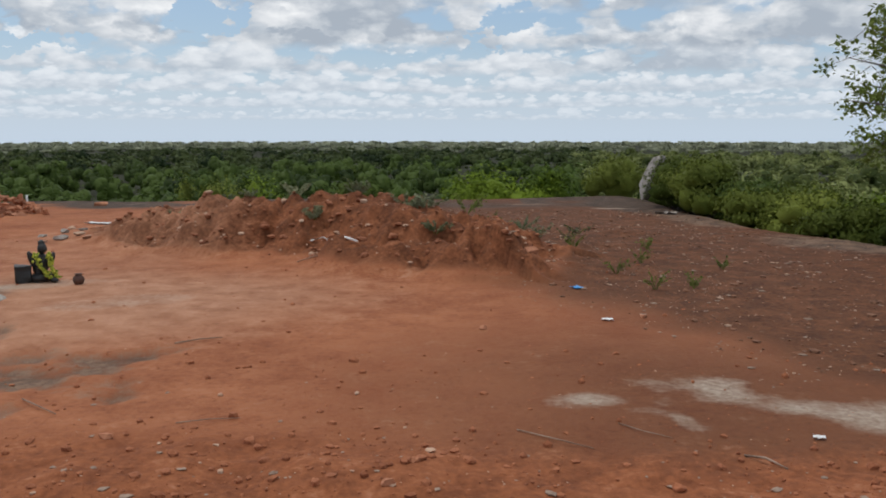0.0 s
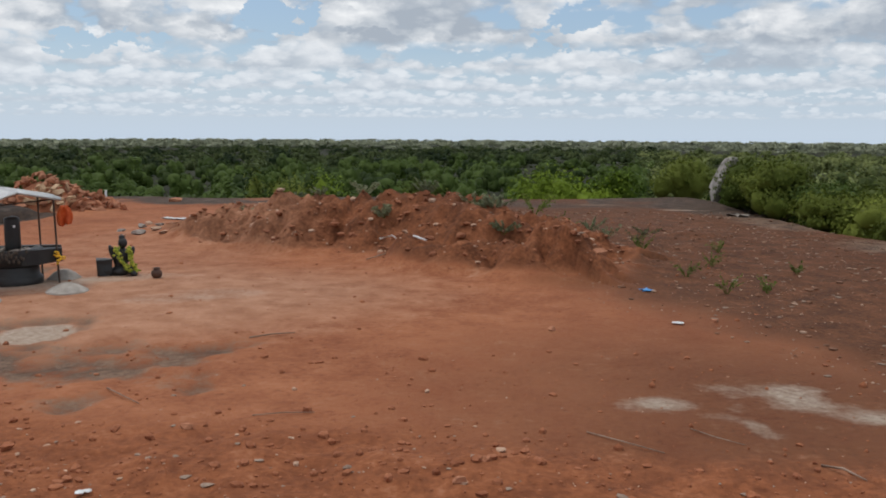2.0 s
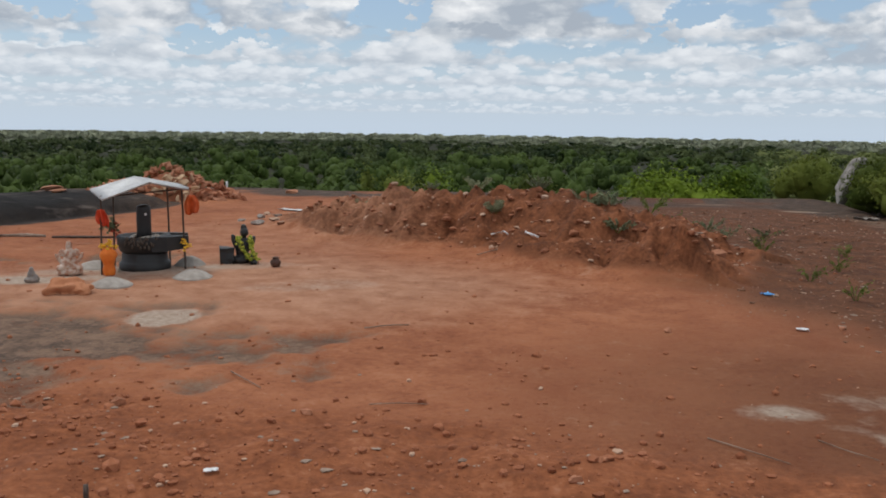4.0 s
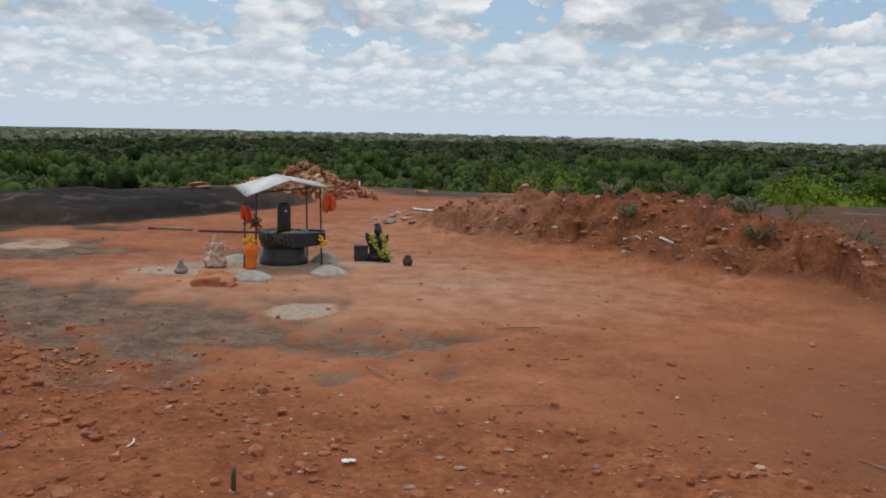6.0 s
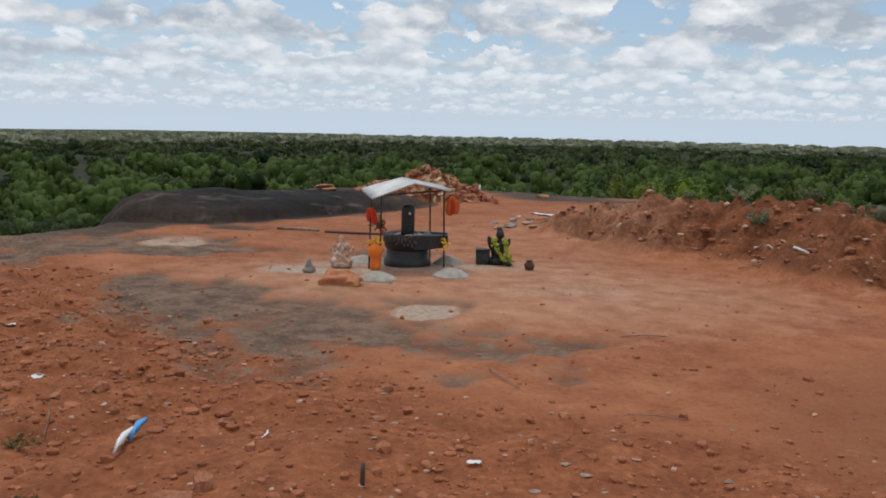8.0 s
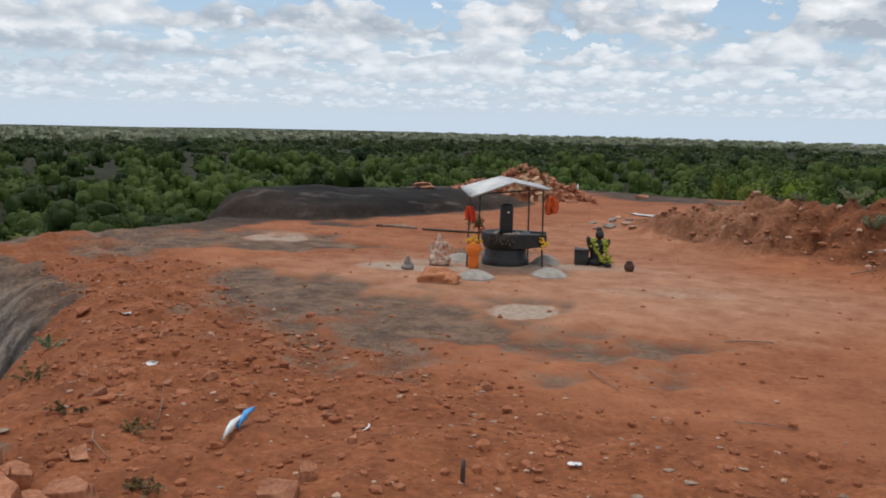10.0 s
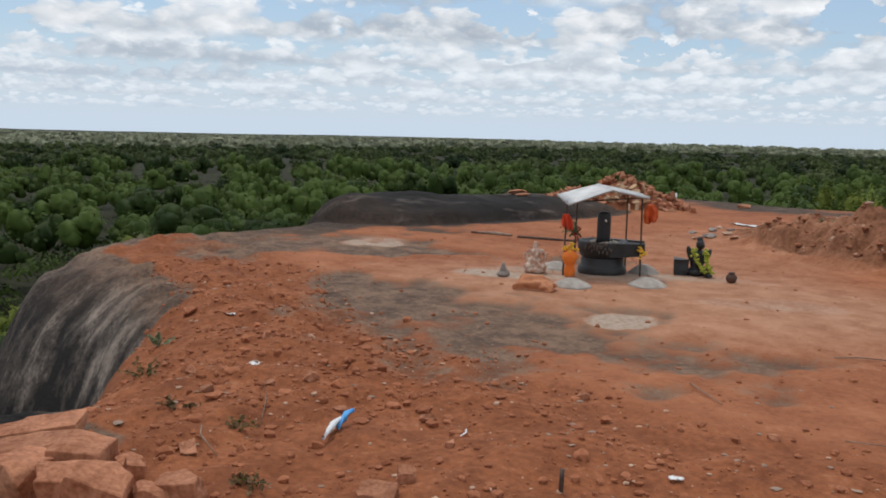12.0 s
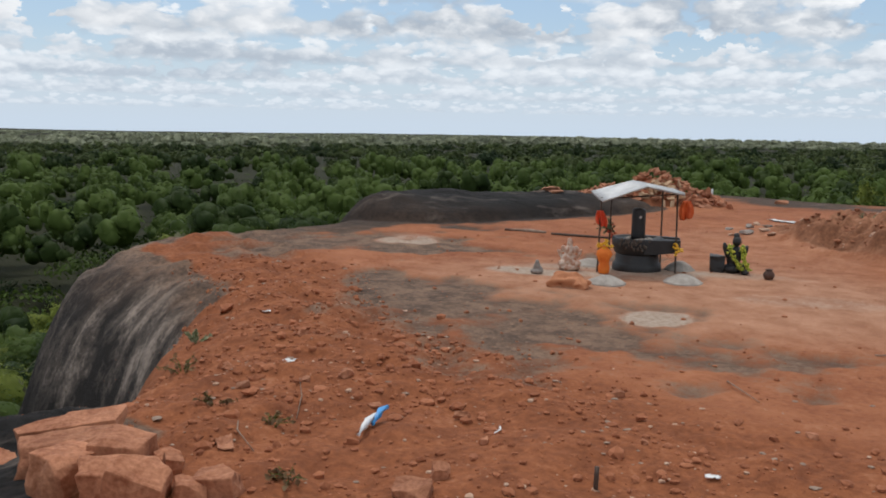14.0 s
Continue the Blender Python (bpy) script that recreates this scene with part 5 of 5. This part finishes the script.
# the blue and white wrapper: white with a blue stripe along one side and one end
t = base("plastic_wrapper", pose(-5.0, 4.5, gz(-5.0, 4.5) + 0.02, 8, 0, 26), "long crumpled blue and white plastic wrapper in loose soil", "wrapper")
for nm, mat, ox, oy, wide, long, seed, label in (("white_side", PLASTIC_WHITE, -0.02, -0.09, 0.055, 0.36, 3, "white plastic"), ("blue_side", PLASTIC_BLUE, 0.02, 0.10, 0.055, 0.30, 5, "blue plastic")):
    bm = bmesh.new()
    pts = [(ox, oy - long / 2, 0.03), (ox + 0.012, oy - long / 6, 0.05), (ox - 0.008, oy + long / 6, 0.045), (ox + 0.01, oy + long / 2, 0.03)]
    limb(bm, pts, [wide * 0.32, wide * 0.55, wide * 0.5, wide * 0.42], 9)
    for v in bm.verts:
        v.co += Vector((0, 0, 1)) * 0.02 * noise.noise(v.co * 22)
    part(nm, bm, mat, t, label, True)
for name, x, y, w, l, turn, mat, label, seed in (
        ("paper_scrap", -6.97, 5.22, 0.10, 0.09, 20, PLASTIC_WHITE, "crumpled white paper scrap on red soil", 1), ("paper_scrap", -2.55, 5.38, 0.05, 0.10, -60, PLASTIC_WHITE, "crumpled white paper scrap on red soil", 2), ("paper_scrap", -8.95, 6.42, 0.10, 0.09, 50, PLASTIC_WHITE, "small white paper scrap on red soil", 3),
        ("paper_scrap", 2.39, 10.96, 0.08, 0.14, 80, PLASTIC_WHITE, "white paper scrap on brown soil", 4), ("paper_scrap", 3.24, 6.67, 0.06, 0.09, 70, PLASTIC_WHITE, "white paper scrap on red soil", 5), ("blue_scrap", 2.35, 13.25, 0.14, 0.16, 30, PLASTIC_BLUE, "crumpled blue plastic scrap on brown soil", 6),
        ("broken_tile", -5.45, 3.42, 0.12, 0.28, 60, BLOCK, "curved pale broken tile beside the stone blocks", 7), ("white_board", -8.6, 22.6, 0.22, 0.75, 70, PLASTIC_WHITE, "long white warped board on red earth", 8), ("pale_slab", 6.9, 25.8, 0.3, 0.6, 60, GREY_STONE, "pale flat stone at the edge of the bushes", 9)):
    scrap(name, x, y, w, l, turn, mat, label, seed)


def scatter(name, seed, count, place, size, mat, label, flat=0.7):
    """Countless small bits on the ground, joined into one."""
    rng = np.random.RandomState(seed)
    bm = bmesh.new()
    bmesh.ops.create_icosphere(bm, subdivisions=1, radius=1.0)
    v0 = np.array([v.co[:] for v in bm.verts])
    f0 = np.array([[v.index for v in f.verts] for f in bm.faces])
    bm.free()
    x, y = place(rng, count)
    z = ground_height(x, y)
    n = len(x)
    s = size[0] * (size[1] / size[0]) ** (rng.rand(n) ** 4.2)
    jag = 1 + 0.55 * (rng.rand(n, len(v0), 1) - 0.5)
    dims = np.stack([s * (0.8 + 0.7 * rng.rand(n)), s * (0.8 + 0.5 * rng.rand(n)), s * flat * (0.6 + 0.6 * rng.rand(n))], 1)[:, None, :]
    v = v0[None] * jag * dims
    a = rng.rand(n, 1) * 6.283
    c, d = np.cos(a), np.sin(a)
    v = np.stack([v[..., 0] * c - v[..., 1] * d + x[:, None], v[..., 0] * d + v[..., 1] * c + y[:, None], v[..., 2] + (z + 0.2 * s)[:, None]], -1)
    f = (f0[None] + (np.arange(n) * len(v0))[:, None, None]).reshape(-1, 3)
    me = mesh_of(name, v.reshape(-1, 3), f)
    me.materials.append(mat)
    tagged(new(name, me), label, "gravel", kind="stuff")


def keep(x, y, chance, rng):
    ok = rng.rand(len(x)) < chance
    return x[ok], y[ok]


def on_foreground(rng, n):
    x, y = rng.uniform(-13.0, 5.0, n * 3), 3.0 + 6.6 * rng.rand(n * 3) ** 1.15
    return keep(x, y, 0.04 + 0.55 * loose_soil(x, y) * (outside(x, y) < np.where(x < -8.5, 0.5, 2.2)) * (0.35 + 0.9 * np.clip(rough(x, y, 0.9, 90, 3) + 0.5, 0, 1)), rng)


def on_bank(rng, n):
    x, y = rng.uniform(-11.0, -2.0, n * 3), rng.uniform(3.2, 8.0, n * 3)
    return keep(x, y, 0.5 * loose_soil(x, y) * (outside(x, y) < 1.2) * ease(-x, 2.0, 6.0) * (0.2 + 1.2 * np.clip(rough(x, y, 1.1, 190, 3) + 0.4, 0, 1)), rng)


def on_brown(rng, n):
    x, y = rng.uniform(-0.5, 8.5, n * 2), rng.uniform(8.0, 27, n * 2)
    return keep(x, y, 0.6 * ease(x - 0.8 - (15 - y) * 0.42, -0.8, 1.2) * (outside(x, y) < 0.3) * (0.3 + np.clip(rough(x, y, 1.2, 91, 3) + 0.5, 0, 1)), rng)


def on_heap(rng, n):
    x, y = rng.uniform(-8.8, 2.6, n * 4), rng.uniform(13.5, 22, n * 4)
    return keep(x, y, 0.9 * ease(heap_height(x, y), 0.02, 0.3), rng)


def on_clearing(rng, n):
    x, y = rng.uniform(-13, 4, n), rng.uniform(7, 26, n)
    return keep(x, y, 0.5 * (outside(x, y) < 0) * (0.2 + np.clip(rough(x, y, 1.5, 92, 3) + 0.3, 0, 1)), rng)


scatter("clods", 61, 12500, on_foreground, (0.005, 0.046), CLOD, "crumbled red clods in the loose soil", 0.9)
scatter("bank_clods", 161, 1000, on_bank, (0.014, 0.070), CLOD, "larger red clods lying on the loose bank", 0.8)
scatter("pale_pebbles", 62, 800, on_foreground, (0.006, 0.035), PEBBLE, "small pale pebbles strewn over red soil")
scatter("rubble_bits", 63, 2600, on_brown, (0.010, 0.060), DARK_CLOD, "dark clods and stones on brown soil")
scatter("pale_chips", 64, 1100, on_brown, (0.010, 0.050), PEBBLE, "pale stone chips on brown soil")
scatter("heap_clods", 65, 1500, on_heap, (0.012, 0.085), HEAP_CLOD, "lumps of dug red earth on the heap")
scatter("heap_chips", 66, 160, on_heap, (0.02, 0.09), PEBBLE, "pale stones in the dug earth")
scatter("clearing_grit", 67, 6500, on_clearing, (0.007, 0.035), CLOD, "grit on the trodden earth")
scatter("dry_litter", 68, 1000, on_brown, (0.015, 0.06), DRY_WOOD, "dry leaf and twig litter on brown soil", 0.25)
scatter("twig_litter", 69, 700, on_foreground, (0.010, 0.045), DRY_WOOD, "dry twig bits on red soil", 0.3)

# ---- bushes, weeds and the tree at the edge ----
def bush(x, y, wide, tall, mat, leaves, size, label, seed, name="bush", group="bushes at the edge", lobes=22):
    rng = np.random.RandomState(seed)
    ls = lobes_of(rng, wide, tall, lobes, 0.14)
    crown = leafy("crown", *crown_leaves(rng, ls, leaves, size, 0.7, 1, 0.56, 0.72), mat)
    bm = bmesh.new()
    for l in ls[:6]:
        limb(bm, [(0.1 * rng.randn(), 0.1 * rng.randn(), -0.2), (l[0] * 0.5, l[1] * 0.5, l[2] * 0.55), l[:3]], [0.04 * tall, 0.025 * tall, 0.008], 5)
    t = base(name, pose(x, y, gz(x, y) - 0.05), label, "bush", group)
    part("stem", bm, BARK, t)["kind"] = "stuff"
    part("crown", crown, None, t)


for k, (x, y, wide, mat) in enumerate((
        (8.0, 28.6, 1.5, LEAF_OLIVE), (8.2, 26.4, 1.5, LEAF_OLIVE), (9.3, 25.3, 1.6, LEAF_DARK), (8.9, 23.8, 1.4, LEAF_OLIVE), (9.9, 22.4, 1.5, LEAF_OLIVE), (10.4, 24.2, 1.7, LEAF_DARK), (9.8, 20.4, 1.2, LEAF_OLIVE), (11.2, 21.0, 1.6, LEAF_BRIGHT), (10.8, 19.0, 1.3, LEAF_OLIVE), (12.6, 19.6, 1.7, LEAF_OLIVE), (12.4, 17.0, 1.4, LEAF_OLIVE), (9.0, 30.6, 1.6, LEAF_OLIVE), (11.4, 27.0, 1.9, LEAF_OLIVE), (12.8, 23.6, 1.9, LEAF_OLIVE), (14.5, 21.5, 1.9, LEAF_BRIGHT), (11.0, 31.0, 1.9, LEAF_DARK), (14.4, 26.5, 2.0, LEAF_DARK), (10.6, 17.4, 0.9, LEAF_OLIVE), (7.2, 34.5, 1.5, LEAF_OLIVE), (16.5, 24.0, 2.0, LEAF_OLIVE))):
    top = 2.15 - 1.0 * float(ease(x / y, 0.30, 0.38)) - gz(x, y)
    bush(x, y, wide, top * (0.86 + 0.10 * (k * 7 % 5 - 2) / 2), mat, 3800, 0.048, "bright yellow-green leafy bush at the edge of the clearing" if mat is LEAF_BRIGHT else "dense olive-green bush at the edge of the clearing" if mat is LEAF_OLIVE else "dense dark green bush at the edge of the clearing", 700 + k)
# bright green crowns just beyond the far edge
for k, (x, y, wide, tall, mat) in enumerate(((3.6, 40.5, 2.9, 4.6, LEAF_BRIGHT), (1.6, 41.0, 1.8, 3.9, LEAF_BRIGHT), (5.4, 41.5, 1.9, 4.0, LEAF_BRIGHT), (-4.7, 52.0, 2.2, 6.6, LEAF_OLIVE), (-13.0, 53.0, 2.4, 6.4, LEAF_OLIVE), (-11.0, 54.0, 2.0, 6.4, LEAF_BRIGHT), (-14.9, 52.0, 1.7, 6.0, LEAF_OLIVE))):
    ground = gz(x, y)
    want = 0.95 if y < 45 else 0.25
    bush(x, y, wide, (want - ground) / 1.02, mat, 3600, 0.085, "bright yellow-green bushy tree just below the far edge" if mat is LEAF_BRIGHT else "olive-green bushy tree below the far edge", 760 + k, "bushy_tree", "bushy trees below the far edge", 16)
# scrub along the left slopes
for k, (x, y, wide, tall, mat) in enumerate(((-18.6, 13.5, 1.3, 2.2, LEAF_OLIVE), (-19.2, 16.0, 1.2, 2.6, LEAF_OLIVE), (-17.6, 5.6, 1.5, 2.2, LEAF_OLIVE), (-16.4, 3.6, 1.4, 1.8, LEAF_OLIVE), (-19.0, 9.0, 1.6, 2.6, LEAF_DRY), (-20.5, 6.0, 1.8, 3.2, LEAF_OLIVE), (-15.5, 1.6, 1.3, 1.8, LEAF_OLIVE), (-21.0, 11.5, 1.8, 3.2, LEAF_DARK), (-21.0, 19.0, 1.5, 3.2, LEAF_DARK))):
    bush(x, y, wide, tall, mat, 2600, 0.06, "dry grey-green scrub on the rock slope" if mat is LEAF_DRY else "olive-green scrub on the rock slope below", 790 + k, "scrub", "scrub on the slope")


def weed(x, y, wide, tall, mat, seed, label, leaves=140, size=0.024):
    rng = np.random.RandomState(seed)
    bm = bmesh.new()
    tips = []
    for k in range(9):
        a, lean = rng.rand() * 6.283, wide * (0.35 + 0.9 * rng.rand())
        tip = (lean * math.cos(a), lean * math.sin(a), tall * (0.5 + 0.5 * rng.rand()))
        tips.append(tip)
        limb(bm, [(0, 0, -0.05), (tip[0] * 0.4, tip[1] * 0.4, tip[2] * 0.6), tip], [0.005, 0.004, 0.002], 4)
    leaves, size = (leaves * 2, 0.026) if mat is LEAF_WEED else (leaves, size)
    tips = np.array(tips)
    pick, along = tips[rng.randint(0, 9, leaves)], 0.3 + 0.75 * rng.rand(leaves, 1)
    at = pick * along + 0.05 * wide * rng.randn(leaves, 3)
    at[:, 2] = np.maximum(at[:, 2], 0.01)
    v = leaf_quads(rng, at, np.array([0, 0, 1.0]) + 0 * at, size)
    me = mesh_of("leaves", v, quads(v))
    me.materials.append(mat)
    stalk = LEAF_SHOOT
    t = base("weed", pose(x, y, gz(x, y)), label, "weed", "weeds on the rough ground")
    part("stem", bm, stalk, t)["kind"] = "stuff"
    part("leaves", me, None, t)


for k, (x, y, wide, tall, mat, n) in enumerate((
        (-0.36, 16.9, 0.42, 0.30, LEAF_WEED, 420), (0.0, 16.5, 0.34, 0.24, LEAF_WEED, 300), (-1.41, 17.6, 0.25, 0.34, LEAF_WEED, 260), (-2.75, 18.1, 0.30, 0.30, LEAF_WEED, 260), (-5.5, 19.3, 0.34, 0.20, LEAF_WEED, 200), (-4.4, 19.0, 0.22, 0.18, LEAF_WEED, 140), (-3.86, 18.9, 0.20, 0.18, LEAF_WEED, 120), (-2.2, 17.0, 0.34, 0.30, LEAF_WEED, 260), (0.17, 15.6, 0.26, 0.24, LEAF_WEED, 220), (0.75, 16.6, 0.38, 0.42, LEAF_SHOOT, 260), (1.1, 17.2, 0.3, 0.3, LEAF_SHOOT, 160),
        (3.54, 13.24, 0.20, 0.34, LEAF_SHOOT, 90), (2.82, 16.8, 0.20, 0.30, LEAF_SHOOT, 90), (3.21, 14.6, 0.26, 0.30, LEAF_SHOOT, 80), (2.16, 20.4, 0.35, 0.34, LEAF_WEED, 160), (1.69, 20.0, 0.3, 0.3, LEAF_SHOOT, 130), (4.19, 13.4, 0.22, 0.24, LEAF_SHOOT, 70), (2.4, 19.0, 0.4, 0.3, LEAF_WEED, 140), (3.3, 19.6, 0.4, 0.28, LEAF_DRY, 140), (4.4, 17.4, 0.26, 0.26, LEAF_SHOOT, 80), (3.9, 15.8, 0.24, 0.30, LEAF_SHOOT, 80), (5.2, 15.2, 0.22, 0.24, LEAF_SHOOT, 70), (2.9, 18.2, 0.3, 0.3, LEAF_DRY, 120), (1.5, 18.6, 0.45, 0.3, LEAF_DRY, 180), (-9.03, 5.46, 0.16, 0.16, LEAF_WEED, 90), (-6.3, 3.9, 0.16, 0.10, LEAF_STRAW, 80), (-7.6, 4.4, 0.22, 0.12, LEAF_STRAW, 90), (-5.6, 3.95, 0.18, 0.08, LEAF_STRAW, 70), (-4.6, 3.35, 0.18, 0.08, LEAF_STRAW, 70))):
    weed(x, y, wide, tall, mat, 800 + k, "fresh green weed shoots on brown soil" if mat is LEAF_SHOOT else "dry straw-coloured weed on the rough ground" if mat in (LEAF_DRY, LEAF_STRAW) else "low grey-green weed on the dug earth", n)


def edge_tree():
    """The open-crowned tree at the right edge of the clearing: trunk, limbs, and sprays of leaves at their ends."""
    rng = np.random.RandomState(44)
    x, y = 9.75, 16.7
    t = base("edge_tree", pose(x, y, gz(x, y) - 0.1), "thin-trunked tree with open sprays of small leaves", "tree")
    bm = bmesh.new()
    limb(bm, [(0, 0, -0.2), (-0.05, 0.05, 1.0), (-0.15, 0, 2.1), (-0.2, 0.05, 3.2), (-0.35, 0, 4.4), (-0.4, 0, 5.6)], [0.11, 0.09, 0.075, 0.06, 0.04, 0.015], 9)
    tips = []
    for z0, dx, dy, dz in ((1.9, -1.3, 0.1, 0.35), (2.2, 1.2, 0.4, 0.8), (2.5, -1.75, -0.1, 0.55), (2.7, -1.1, 0.7, 0.7), (3.1, -1.6, 0.2, 0.75), (3.2, 1.3, -0.4, 0.9), (3.5, -1.35, -0.3, 0.75), (3.9, -1.2, 0.3, 0.7), (4.2, 0.9, 0.2, 0.8), (4.4, -0.9, -0.2, 0.8), (2.0, -0.7, -0.5, 0.0), (4.8, -0.4, 0.4, 0.7), (2.35, -0.8, 0.5, -0.3)):
        a = Vector((-0.2, 0, z0))
        b = a + Vector((dx, dy, dz))
        mid = a.lerp(b, 0.5) + Vector((0, 0, 0.18))
        limb(bm, [a, mid, b], [0.035, 0.022, 0.006], 6)
        for k in range(9):
            f = 0.40 + 0.6 * rng.rand()
            p = a.lerp(b, f) + Vector((0, 0, 0.15 * (1 - f)))
            q = p + Vector(rng.randn(3) * np.array([0.24, 0.22, 0.17]))
            limb(bm, [p, q], [0.008, 0.003], 4)
            tips.append(q[:])
    part("trunk", bm, BARK, t, smooth=True)
    tips = np.array(tips)
    at = tips[rng.randint(0, len(tips), 3600)] + rng.randn(3600, 3) * np.array([0.12, 0.12, 0.085])
    v = leaf_quads(rng, at, np.array([0, 0, 1.0]) + 0 * at, 0.055)
    me = mesh_of("crown", v, quads(v))
    me.materials.append(LEAF_SPRAY)
    part("crown", me, None, t, "open sprays of small olive-green leaves")


edge_tree()
bush(9.35, 16.75, 0.55, 2.5, LEAF_DARK, 700, 0.09, "dark climbing bush round the foot of the tree", 860)
